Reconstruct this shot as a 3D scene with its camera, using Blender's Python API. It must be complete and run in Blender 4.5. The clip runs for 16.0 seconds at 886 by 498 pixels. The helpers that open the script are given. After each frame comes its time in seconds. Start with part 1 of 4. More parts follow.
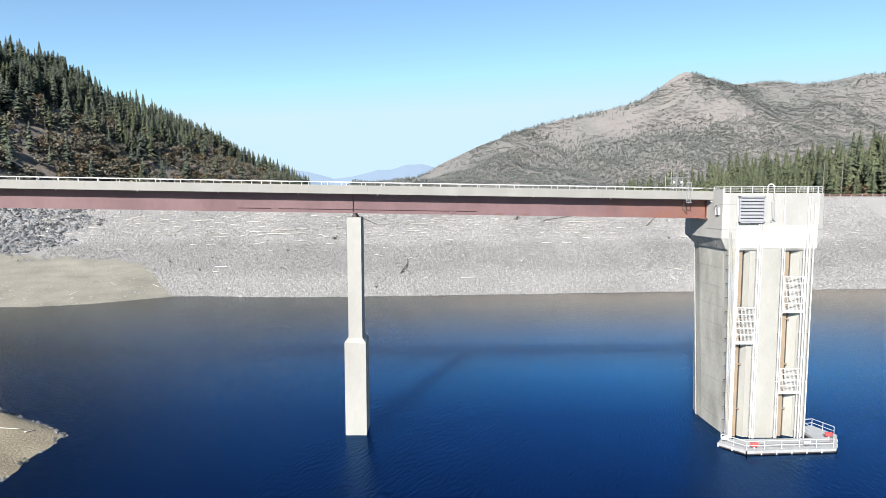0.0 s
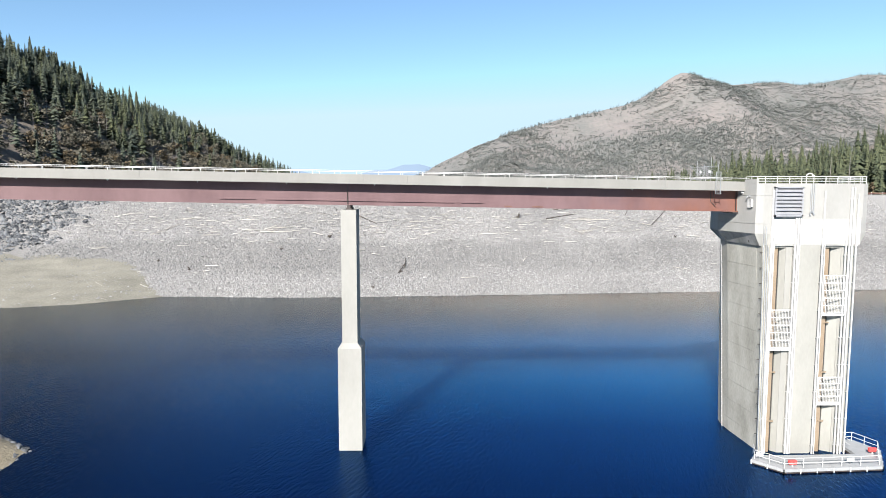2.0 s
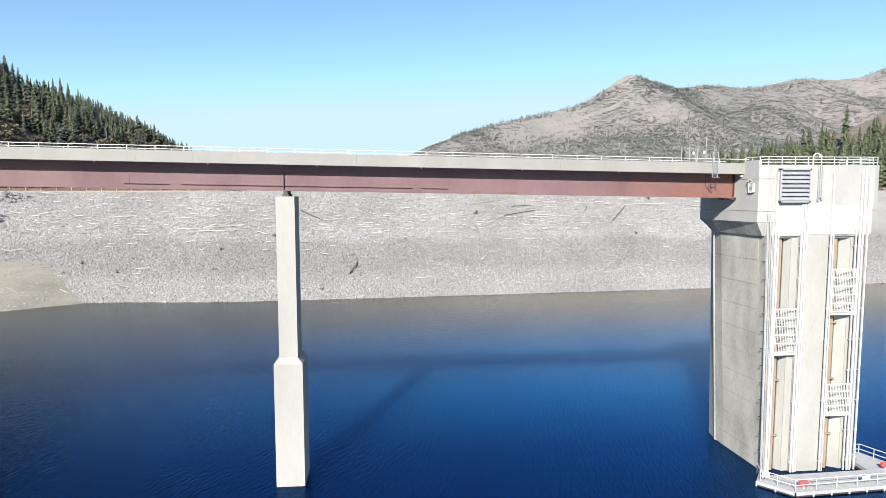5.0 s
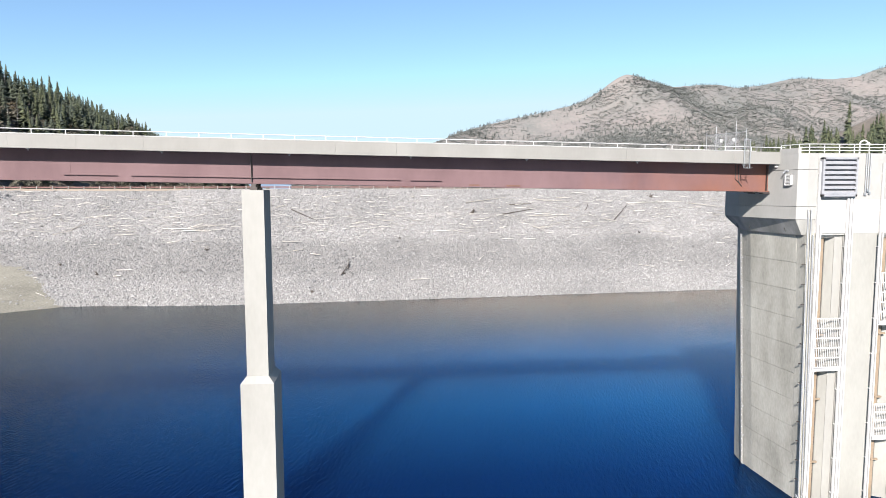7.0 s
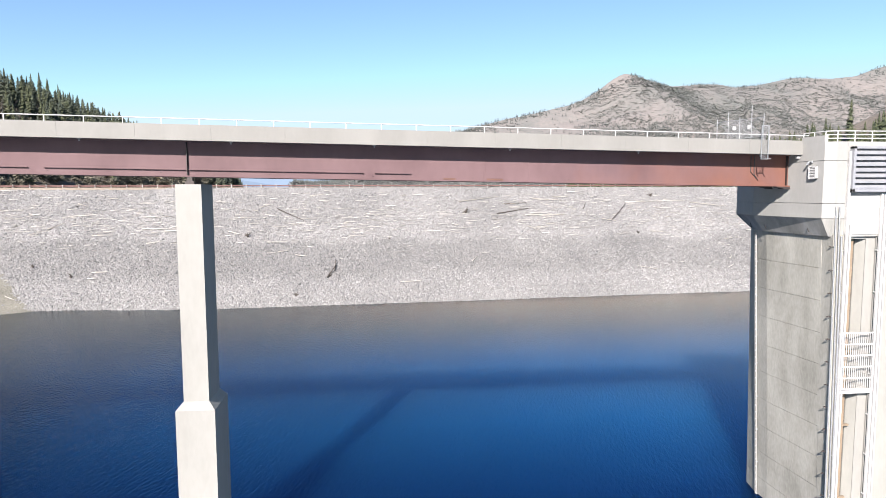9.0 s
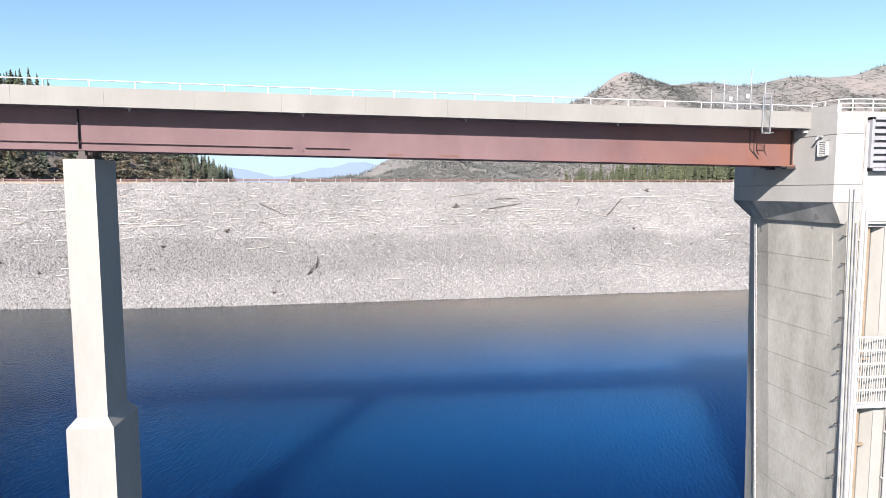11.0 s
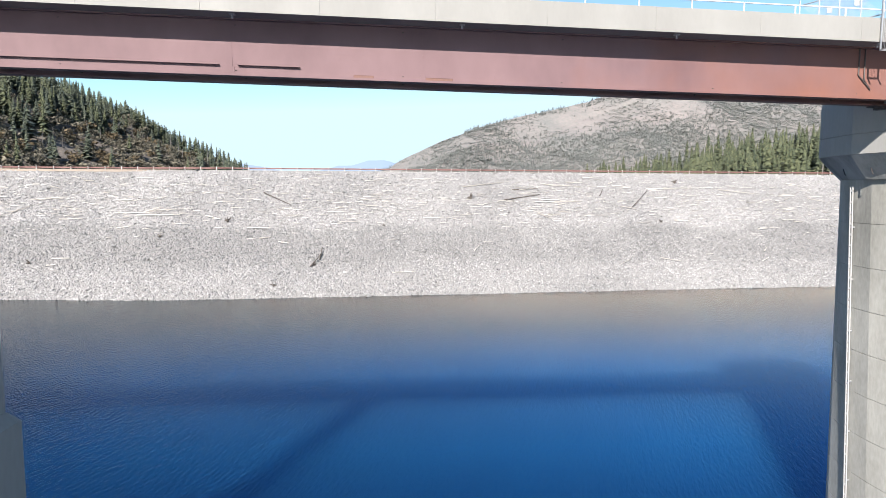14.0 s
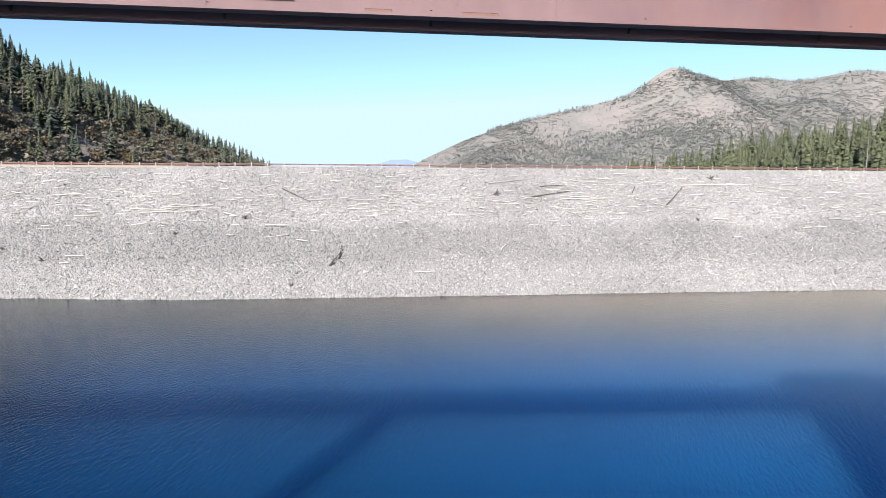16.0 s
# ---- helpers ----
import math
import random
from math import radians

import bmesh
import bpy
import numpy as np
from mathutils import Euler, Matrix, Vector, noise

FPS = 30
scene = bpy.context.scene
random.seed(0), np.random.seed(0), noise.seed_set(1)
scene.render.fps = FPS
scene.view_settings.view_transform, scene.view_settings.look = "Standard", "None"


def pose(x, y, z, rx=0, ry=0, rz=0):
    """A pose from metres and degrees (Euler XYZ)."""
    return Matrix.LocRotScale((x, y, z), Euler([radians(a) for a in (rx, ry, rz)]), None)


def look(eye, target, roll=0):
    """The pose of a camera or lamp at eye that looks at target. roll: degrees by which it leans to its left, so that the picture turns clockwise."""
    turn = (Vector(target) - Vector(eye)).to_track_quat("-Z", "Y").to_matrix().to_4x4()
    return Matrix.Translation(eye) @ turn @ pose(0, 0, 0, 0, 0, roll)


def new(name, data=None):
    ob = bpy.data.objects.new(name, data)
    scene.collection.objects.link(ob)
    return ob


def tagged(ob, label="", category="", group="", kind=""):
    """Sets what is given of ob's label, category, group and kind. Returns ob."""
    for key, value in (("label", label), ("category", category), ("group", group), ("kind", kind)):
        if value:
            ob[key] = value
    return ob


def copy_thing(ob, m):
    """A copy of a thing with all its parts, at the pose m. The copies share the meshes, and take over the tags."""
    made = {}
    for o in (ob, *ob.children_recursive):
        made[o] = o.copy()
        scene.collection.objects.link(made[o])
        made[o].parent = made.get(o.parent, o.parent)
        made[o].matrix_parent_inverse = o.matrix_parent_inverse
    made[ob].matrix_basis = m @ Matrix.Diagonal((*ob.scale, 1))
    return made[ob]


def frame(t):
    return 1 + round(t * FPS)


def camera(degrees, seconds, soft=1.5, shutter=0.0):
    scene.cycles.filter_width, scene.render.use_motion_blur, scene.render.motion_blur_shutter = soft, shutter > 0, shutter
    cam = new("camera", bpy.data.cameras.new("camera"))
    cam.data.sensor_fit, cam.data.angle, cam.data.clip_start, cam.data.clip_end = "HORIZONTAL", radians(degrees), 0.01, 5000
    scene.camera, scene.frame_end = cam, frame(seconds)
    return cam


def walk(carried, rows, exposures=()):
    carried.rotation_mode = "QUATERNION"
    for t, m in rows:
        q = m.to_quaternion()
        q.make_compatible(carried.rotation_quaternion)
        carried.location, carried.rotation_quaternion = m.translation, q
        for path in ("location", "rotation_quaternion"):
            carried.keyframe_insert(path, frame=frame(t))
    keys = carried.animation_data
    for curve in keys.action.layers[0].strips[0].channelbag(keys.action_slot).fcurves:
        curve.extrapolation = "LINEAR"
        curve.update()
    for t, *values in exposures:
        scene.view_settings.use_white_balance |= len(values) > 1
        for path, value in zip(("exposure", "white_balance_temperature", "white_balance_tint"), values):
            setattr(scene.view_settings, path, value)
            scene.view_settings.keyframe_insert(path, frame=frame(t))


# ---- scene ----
cam = camera(70.9, 16.0, soft=0.65)
PATH = [
    (0, (11.767, -79.221, 30.977), (11.788, -77.229, 30.797), -0.03),
    (1, (11.587, -75.631, 30.339), (11.609, -73.638, 30.164), -0.04),
    (2, (11.044, -71.801, 29.809), (11.075, -69.809, 29.630), 0.06),
    (3, (10.828, -68.185, 29.038), (10.891, -66.194, 28.863), 0.00),
    (4, (10.756, -64.373, 28.537), (10.913, -62.387, 28.362), -0.04),
    (6.5, (11.470, -54.973, 27.722), (11.659, -52.990, 27.543), -0.10),
    (7, (11.886, -52.910, 27.608), (12.077, -50.927, 27.430), -0.14),
    (7.5, (12.358, -50.964, 27.480), (12.553, -48.982, 27.302), -0.15),
    (8, (12.872, -49.175, 27.394), (13.068, -47.193, 27.216), -0.18),
    (10.5, (17.930, -41.055, 26.498), (18.125, -39.073, 26.317), -0.15),
    (11, (18.754, -39.406, 26.007), (18.951, -37.424, 25.824), -0.08),
    (11.5, (19.435, -37.759, 25.559), (19.632, -35.777, 25.373), 0.02),
    (12, (20.055, -36.043, 25.095), (20.251, -34.061, 24.910), 0.15),
    (12.5, (20.556, -34.332, 24.600), (20.752, -32.350, 24.415), 0.19),
    (13, (20.928, -32.504, 24.171), (21.124, -30.522, 23.985), 0.20),
    (13.5, (21.150, -30.695, 23.743), (21.324, -28.712, 23.558), 0.18),
    (14, (21.242, -28.835, 23.267), (21.380, -26.848, 23.080), 0.19),
    (14.5, (21.231, -27.009, 22.859), (21.336, -25.020, 22.671), 0.19),
    (15, (21.271, -25.178, 22.620), (21.369, -23.190, 22.430), 0.22),
    (15.5, (21.189, -23.450, 22.497), (21.284, -21.461, 22.309), 0.21),
    (16, (21.101, -21.614, 22.404), (21.168, -19.624, 22.215), 0.22),
]
walk(cam, [(t, look(e, g, r)) for t, e, g, r in PATH], exposures=((0, 1.55, 6500, 10), (4, 1.57, 6520, 10.5), (7, 1.6, 6570, 12.5), (11, 1.72, 6650, 16), (12.5, 1.77, 6640, 15.5), (14, 1.77, 6580, 12.5), (15, 1.73, 6590, 13), (16, 1.69, 6590, 13)))

# ---- light ----
SUN_FROM = Vector((-0.314, -0.777, 0.546)).normalized()
world = bpy.data.worlds.new("world")
scene.world = world
world.use_nodes = True
wn = world.node_tree
sky = wn.nodes.new("ShaderNodeTexSky")
sky.sky_type = "NISHITA"
sky.sun_disc = False
sky.sun_elevation = math.asin(SUN_FROM.z)
sky.sun_rotation = math.atan2(SUN_FROM.x, SUN_FROM.y)
sky.altitude = 600
sky.air_density, sky.dust_density, sky.ozone_density = 1.0, 0.25, 0.6
deep = wn.nodes.new("ShaderNodeMixRGB")
deep.blend_type, deep.inputs[0].default_value, deep.inputs[2].default_value = "MULTIPLY", 1.0, (0.83, 1.01, 1.1, 1)
wn.links.new(sky.outputs[0], deep.inputs[1])
clear = wn.nodes.new("ShaderNodeMixRGB")
clear.blend_type, clear.inputs[0].default_value, clear.inputs[2].default_value = "DARKEN", 1.0, (4.0, 5.45, 6.35, 1)
wn.links.new(deep.outputs[0], clear.inputs[1])
wn.links.new(clear.outputs[0], wn.nodes["Background"].inputs[0])
wn.nodes["Background"].inputs[1].default_value = 0.056
sun = new("sun", bpy.data.lights.new("sun", "SUN"))
sun.data.energy, sun.data.angle, sun.data.color = 4.7, radians(0.53), (1.0, 0.955, 0.89)
sun.matrix_world = look(SUN_FROM * 200, (0, 0, 0))


# ---- materials ----
def material(name, low, high, scale=1.0, rough=0.8, metal=0.0, bump=0.2, fine=14.0, island=0.0, streak=0.0, bump_dist=0.05, obj_rand=0.0, grainy=0.5):
    """A surface of two colours mixed by coarse and fine noise, with relief; scale is in features per metre."""
    m = bpy.data.materials.new(name)
    m.use_nodes = True
    n, l = m.node_tree.nodes, m.node_tree.links
    b = n["Principled BSDF"]
    b.inputs["Roughness"].default_value, b.inputs["Metallic"].default_value = rough, metal
    geo = n.new("ShaderNodeNewGeometry")
    mp = n.new("ShaderNodeMapping")
    l.new(geo.outputs["Position"], mp.inputs[0])
    if streak:
        mp.inputs["Scale"].default_value = (1, 1, streak)
    coarse, grain = n.new("ShaderNodeTexNoise"), n.new("ShaderNodeTexNoise")
    for tex, sc in ((coarse, scale), (grain, scale * fine)):
        tex.inputs["Scale"].default_value, tex.inputs["Detail"].default_value = sc, 6
        l.new(mp.outputs[0], tex.inputs["Vector"])
    add = n.new("ShaderNodeMath")
    add.operation = "MULTIPLY_ADD"
    l.new(grain.outputs[0], add.inputs[0])
    add.inputs[1].default_value = grainy
    half = n.new("ShaderNodeMath")
    half.operation = "MULTIPLY"
    l.new(coarse.outputs[0], half.inputs[0])
    half.inputs[1].default_value = 1.0 - grainy
    l.new(half.outputs[0], add.inputs[2])
    fac = add.outputs[0]
    if island or obj_rand:
        r = n.new("ShaderNodeMath")
        r.operation = "MULTIPLY_ADD"
        if island:
            l.new(geo.outputs["Random Per Island"], r.inputs[0])
        else:
            info = n.new("ShaderNodeObjectInfo")
            l.new(info.outputs["Random"], r.inputs[0])
        r.inputs[1].default_value = island or obj_rand
        shift = n.new("ShaderNodeMath")
        shift.operation = "SUBTRACT"
        l.new(fac, shift.inputs[0])
        shift.inputs[1].default_value = 0.5 * (island or obj_rand)
        l.new(shift.outputs[0], r.inputs[2])
        fac = r.outputs[0]
    ramp = n.new("ShaderNodeValToRGB")
    ramp.color_ramp.elements[0].position, ramp.color_ramp.elements[1].position = 0.32, 0.68
    ramp.color_ramp.elements[0].color, ramp.color_ramp.elements[1].color = (*low, 1), (*high, 1)
    l.new(fac, ramp.inputs[0])
    l.new(ramp.outputs[0], b.inputs["Base Color"])
    if bump:
        bp = n.new("ShaderNodeBump")
        bp.inputs["Strength"].default_value, bp.inputs["Distance"].default_value = bump, bump_dist
        l.new(grain.outputs[0], bp.inputs["Height"])
        l.new(bp.outputs[0], b.inputs["Normal"])
    return m


CONCRETE = material("concrete", (0.188, 0.1848, 0.172), (0.24, 0.2368, 0.2224), 0.25, 0.85, bump=0.2, streak=0.35, grainy=0.25)
CONCRETE_STAINED = material("stained_concrete", (0.172, 0.167, 0.146), (0.33, 0.322, 0.29), 0.42, 0.85, bump=0.2, streak=0.4, grainy=0.3)
PALE_FACING = material("pale_facing_concrete", (0.25, 0.247, 0.238), (0.315, 0.312, 0.303), 0.3, 0.8, bump=0.15, streak=0.4, grainy=0.25)
HEAD_FACING = material("head_facing_concrete", (0.2, 0.198, 0.188), (0.265, 0.262, 0.252), 0.35, 0.85, bump=0.15, streak=0.4, grainy=0.2)
CONCRETE_PILASTER = material("pilaster_concrete", (0.1904, 0.188, 0.172), (0.248, 0.2448, 0.2272), 0.3, 0.85, bump=0.2, streak=0.4, grainy=0.25)
CONCRETE_DECK = material("deck_concrete", (0.15, 0.147, 0.137), (0.184, 0.181, 0.17), 0.4, 0.8, bump=0.12, grainy=0.2, streak=0.4)
CONCRETE_STREAKED = material("streaked_concrete", (0.12, 0.12, 0.113), (0.33, 0.325, 0.305), 0.6, 0.85, bump=0.2, streak=0.15, grainy=0.15)
WHITE_STEEL = material("white_painted_steel", (0.36, 0.36, 0.36), (0.4608, 0.4608, 0.4536), 0.8, 0.5, bump=0.05)
GALVANISED = material("galvanised_steel", (0.2456, 0.2568, 0.2688), (0.3504, 0.356, 0.3624), 3.0, 0.45, 0.6, bump=0.05)
RUST_BRIGHT = material("bright_rust", (0.085, 0.042, 0.033), (0.12, 0.058, 0.04), 0.8, 0.75, bump=0.15)
DARK_STEEL = material("dark_steel", (0.0192, 0.0128, 0.0128), (0.0384, 0.0288, 0.0256), 1.0, 0.6, bump=0.1)
TAN_BACK = material("tan_concrete", (0.15, 0.112, 0.076), (0.215, 0.166, 0.118), 0.4, 0.85, bump=0.2)
# near-black colour stands in for shade inside the slots and behind louvers
DARK_VOID = material("dark_interior", (0.016, 0.016, 0.016), (0.032, 0.032, 0.032), 1.0, 0.9, bump=0)
LOUVER = material("grey_louver_metal", (0.2, 0.204, 0.222), (0.265, 0.268, 0.286), 1.2, 0.5, 0.2, bump=0.05)
RED_PAINT = material("red_painted_rail", (0.08, 0.0336, 0.0304), (0.124, 0.056, 0.0496), 0.8, 0.6, bump=0.1)
DOCK_GREY = material("grey_dock_deck", (0.2, 0.205, 0.21), (0.28, 0.285, 0.29), 0.8, 0.6, bump=0.1)
LIFE_RED = material("red_plastic", (0.496, 0.04, 0.04), (0.6, 0.072, 0.064), 1.0, 0.45, bump=0.03)
ROCK = material("riprap_rock", (0.138, 0.137, 0.138), (0.262, 0.258, 0.255), 0.035, 0.9, bump=0.35, fine=30, island=0.24, bump_dist=0.14)
ROCK_DARK = material("dark_riprap", (0.028, 0.031, 0.036), (0.13, 0.136, 0.145), 0.3, 0.9, bump=0.4, fine=10, island=0.5, bump_dist=0.15)
ROCK_BASE = material("riprap_bed", (0.125, 0.122, 0.12), (0.225, 0.218, 0.213), 0.05, 0.95, bump=0.7, fine=40, bump_dist=0.3)
MUD = material("dried_mud", (0.098, 0.093, 0.077), (0.198, 0.188, 0.158), 0.11, 0.95, bump=0.7, fine=22, bump_dist=0.3)
TAN_EARTH = material("tan_earth", (0.12, 0.1, 0.067), (0.24, 0.205, 0.145), 0.16, 0.95, bump=0.7, fine=22, bump_dist=0.2)
BLEACHED = material("bleached_driftwood", (0.24, 0.222, 0.2), (0.4, 0.38, 0.35), 0.8, 0.85, bump=0.2, obj_rand=0.5)
BLEACHED_STUFF = material("bleached_sticks", (0.18, 0.168, 0.155), (0.42, 0.4, 0.37), 0.8, 0.85, bump=0.2, island=0.7)
WET_WOOD = material("dark_wood", (0.032, 0.0256, 0.0224), (0.0768, 0.064, 0.0544), 0.8, 0.85, bump=0.2)
GRAVEL_ROAD = material("crest_gravel", (0.1752, 0.1456, 0.12), (0.2216, 0.1872, 0.1544), 0.3, 0.95, bump=0.3)
GROUND = material("hill_ground", (0.05, 0.044, 0.038), (0.15, 0.125, 0.104), 0.03, 0.95, bump=0.6, fine=14, bump_dist=1.0)
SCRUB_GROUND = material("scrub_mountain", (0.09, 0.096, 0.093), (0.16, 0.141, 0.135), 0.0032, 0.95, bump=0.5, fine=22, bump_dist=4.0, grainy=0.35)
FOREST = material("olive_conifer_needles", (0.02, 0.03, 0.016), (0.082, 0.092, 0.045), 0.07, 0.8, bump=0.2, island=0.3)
# far scrub and needles are greyed and paled to carry the distance haze
FAR_SCRUB = material("hazed_chaparral", (0.096, 0.106, 0.106), (0.15, 0.156, 0.146), 0.006, 0.9, bump=0.2, island=0.3)
FAR_NEEDLES = material("hazed_conifer_needles", (0.07, 0.079, 0.079), (0.11, 0.118, 0.11), 0.01, 0.85, bump=0.2, island=0.35)
CONIFER = material("conifer_needles", (0.017, 0.028, 0.023), (0.076, 0.088, 0.056), 0.05, 0.8, bump=0.2, island=0.3)
SCRUB = material("scrub_leaves", (0.038, 0.037, 0.026), (0.128, 0.116, 0.087), 0.07, 0.85, bump=0.2, island=0.4)
AUTUMN = material("autumn_leaves", (0.045, 0.034, 0.018), (0.11, 0.082, 0.044), 0.05, 0.85, bump=0.2, island=0.4)
BARK = material("bark", (0.04088, 0.0292, 0.02048), (0.088, 0.06712, 0.04968), 0.8, 0.9, bump=0.3)
DEADWOOD = material("grey_dead_wood", (0.096, 0.0896, 0.0848), (0.168, 0.16, 0.152), 0.3, 0.9, bump=0.2, island=0.3)


def water_material():
    m = bpy.data.materials.new("lake_water")
    m.use_nodes = True
    n, l = m.node_tree.nodes, m.node_tree.links
    b = n["Principled BSDF"]
    b.inputs["Roughness"].default_value, b.inputs["IOR"].default_value = 0.05, 1.31
    geo = n.new("ShaderNodeNewGeometry")
    big = n.new("ShaderNodeTexNoise")
    big.inputs["Scale"].default_value, big.inputs["Detail"].default_value = 0.012, 3
    l.new(geo.outputs["Position"], big.inputs["Vector"])
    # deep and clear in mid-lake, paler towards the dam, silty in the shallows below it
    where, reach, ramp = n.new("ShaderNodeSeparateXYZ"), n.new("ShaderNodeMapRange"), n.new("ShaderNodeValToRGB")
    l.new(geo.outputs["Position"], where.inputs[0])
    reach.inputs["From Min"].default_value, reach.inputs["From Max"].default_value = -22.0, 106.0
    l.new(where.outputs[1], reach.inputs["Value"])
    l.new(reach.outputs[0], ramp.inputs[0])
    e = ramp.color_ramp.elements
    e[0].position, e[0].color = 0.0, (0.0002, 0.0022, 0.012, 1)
    # the near-shore brown holds the dam stones' reflection as well as silt
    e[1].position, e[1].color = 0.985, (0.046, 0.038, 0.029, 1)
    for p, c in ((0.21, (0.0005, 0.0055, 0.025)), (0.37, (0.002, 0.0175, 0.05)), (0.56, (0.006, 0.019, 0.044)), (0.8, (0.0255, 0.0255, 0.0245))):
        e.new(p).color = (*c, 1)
    # body colour darkened towards the wooded shore in place of its dark reflection
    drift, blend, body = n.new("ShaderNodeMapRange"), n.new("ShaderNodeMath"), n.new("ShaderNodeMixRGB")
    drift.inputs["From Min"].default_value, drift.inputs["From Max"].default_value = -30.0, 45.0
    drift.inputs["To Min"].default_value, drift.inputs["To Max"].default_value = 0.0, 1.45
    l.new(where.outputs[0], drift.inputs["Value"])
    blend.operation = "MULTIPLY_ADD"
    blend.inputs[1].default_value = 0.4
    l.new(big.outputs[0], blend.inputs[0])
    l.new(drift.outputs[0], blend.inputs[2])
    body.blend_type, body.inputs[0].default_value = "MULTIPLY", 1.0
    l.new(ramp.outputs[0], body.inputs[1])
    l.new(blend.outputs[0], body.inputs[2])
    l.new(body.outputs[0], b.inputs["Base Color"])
    b.inputs["Specular IOR Level"].default_value = 0.0
    b.inputs["Subsurface Weight"].default_value, b.inputs["Subsurface Scale"].default_value = 1.0, 80.0
    b.inputs["Subsurface Radius"].default_value = (0.5, 0.8, 1.0)
    mp = n.new("ShaderNodeMapping")
    mp.vector_type = "TEXTURE"
    mp.inputs["Rotation"].default_value = (0, 0, radians(72))
    mp.inputs["Scale"].default_value = (1.15, 0.38, 1)
    l.new(geo.outputs["Position"], mp.inputs[0])
    waves, ripples = n.new("ShaderNodeTexNoise"), n.new("ShaderNodeTexNoise")
    waves.inputs["Scale"].default_value, waves.inputs["Detail"].default_value = 1.1, 4
    ripples.inputs["Scale"].default_value, ripples.inputs["Detail"].default_value = 2.6, 3
    l.new(mp.outputs[0], waves.inputs["Vector"])
    l.new(mp.outputs[0], ripples.inputs["Vector"])
    mix = n.new("ShaderNodeMath")
    mix.operation = "MULTIPLY_ADD"
    l.new(ripples.outputs[0], mix.inputs[0])
    mix.inputs[1].default_value = 0.3
    l.new(waves.outputs[0], mix.inputs[2])
    bp = n.new("ShaderNodeBump")
    bp.inputs["Strength"].default_value, bp.inputs["Distance"].default_value = 0.8, 0.08
    l.new(mix.outputs[0], bp.inputs["Height"])
    l.new(bp.outputs[0], b.inputs["Normal"])
    # sky gloss: painted deep blue when looked down on, clear mirror at low angle
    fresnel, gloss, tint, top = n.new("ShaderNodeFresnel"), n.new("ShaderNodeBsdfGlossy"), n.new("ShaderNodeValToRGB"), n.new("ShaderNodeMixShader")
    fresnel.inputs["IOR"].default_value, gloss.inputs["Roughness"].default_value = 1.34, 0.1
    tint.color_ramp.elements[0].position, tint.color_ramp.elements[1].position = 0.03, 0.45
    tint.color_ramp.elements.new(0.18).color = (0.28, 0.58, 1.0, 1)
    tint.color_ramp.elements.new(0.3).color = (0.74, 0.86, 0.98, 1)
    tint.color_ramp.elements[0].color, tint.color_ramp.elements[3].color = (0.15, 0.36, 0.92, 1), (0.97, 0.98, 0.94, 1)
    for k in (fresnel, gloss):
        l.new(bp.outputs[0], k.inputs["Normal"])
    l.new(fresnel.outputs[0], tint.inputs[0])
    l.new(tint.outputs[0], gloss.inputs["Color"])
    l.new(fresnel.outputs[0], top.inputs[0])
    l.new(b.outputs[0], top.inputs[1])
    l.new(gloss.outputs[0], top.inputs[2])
    l.new(top.outputs[0], n["Material Output"].inputs["Surface"])
    return m


WATER = water_material()


def banded(m, lo, hi, amount):
    """A darker water-mark band between two heights, with an uneven edge."""
    n, l = m.node_tree.nodes, m.node_tree.links
    b = n["Principled BSDF"]
    src = b.inputs["Base Color"].links[0].from_socket
    geo = next(k for k in n if k.type == "NEW_GEOMETRY")
    sep = n.new("ShaderNodeSeparateXYZ")
    l.new(geo.outputs["Position"], sep.inputs[0])
    wob = n.new("ShaderNodeTexNoise")
    wob.inputs["Scale"].default_value, wob.inputs["Detail"].default_value = 0.05, 5
    l.new(geo.outputs["Position"], wob.inputs["Vector"])
    k = n.new("ShaderNodeMath")
    k.operation = "MULTIPLY_ADD"
    l.new(wob.outputs[0], k.inputs[0])
    k.inputs[1].default_value = 7.0
    l.new(sep.outputs[2], k.inputs[2])
    r = n.new("ShaderNodeMapRange")
    r.inputs["From Min"].default_value, r.inputs["From Max"].default_value = 0.0, 35.0
    l.new(k.outputs[0], r.inputs["Value"])
    ramp = n.new("ShaderNodeValToRGB")
    e = ramp.color_ramp.elements
    e[0].position, e[0].color = (lo - 1.5 + 3.5) / 35, (0.93, 0.93, 0.93, 1)
    e[1].position, e[1].color = (hi + 2 + 3.5) / 35, (1, 1, 1, 1)
    for p in ((lo + 1 + 3.5) / 35, (hi + 3.5) / 35):
        q = e.new(p)
        q.color = (amount, amount, amount, 1)
    l.new(r.outputs[0], ramp.inputs[0])
    mix = n.new("ShaderNodeMixRGB")
    mix.blend_type = "MULTIPLY"
    mix.inputs[0].default_value = 1.0
    l.new(src, mix.inputs[1])
    l.new(ramp.outputs[0], mix.inputs[2])
    l.new(mix.outputs[0], b.inputs["Base Color"])


banded(ROCK, 6.0, 12.8, 0.78)
banded(ROCK_BASE, 6.0, 12.8, 0.78)


# air haze over the far ranges, put in as a faint blue glow
def haze_material(name, color):
    m = bpy.data.materials.new(name)
    m.use_nodes = True
    b = m.node_tree.nodes["Principled BSDF"]
    b.inputs["Base Color"].default_value = (0.03, 0.04, 0.05, 1)
    b.inputs["Roughness"].default_value = 1.0
    b.inputs["Emission Color"].default_value = (*color, 1)
    b.inputs["Emission Strength"].default_value = 1.0
    return m


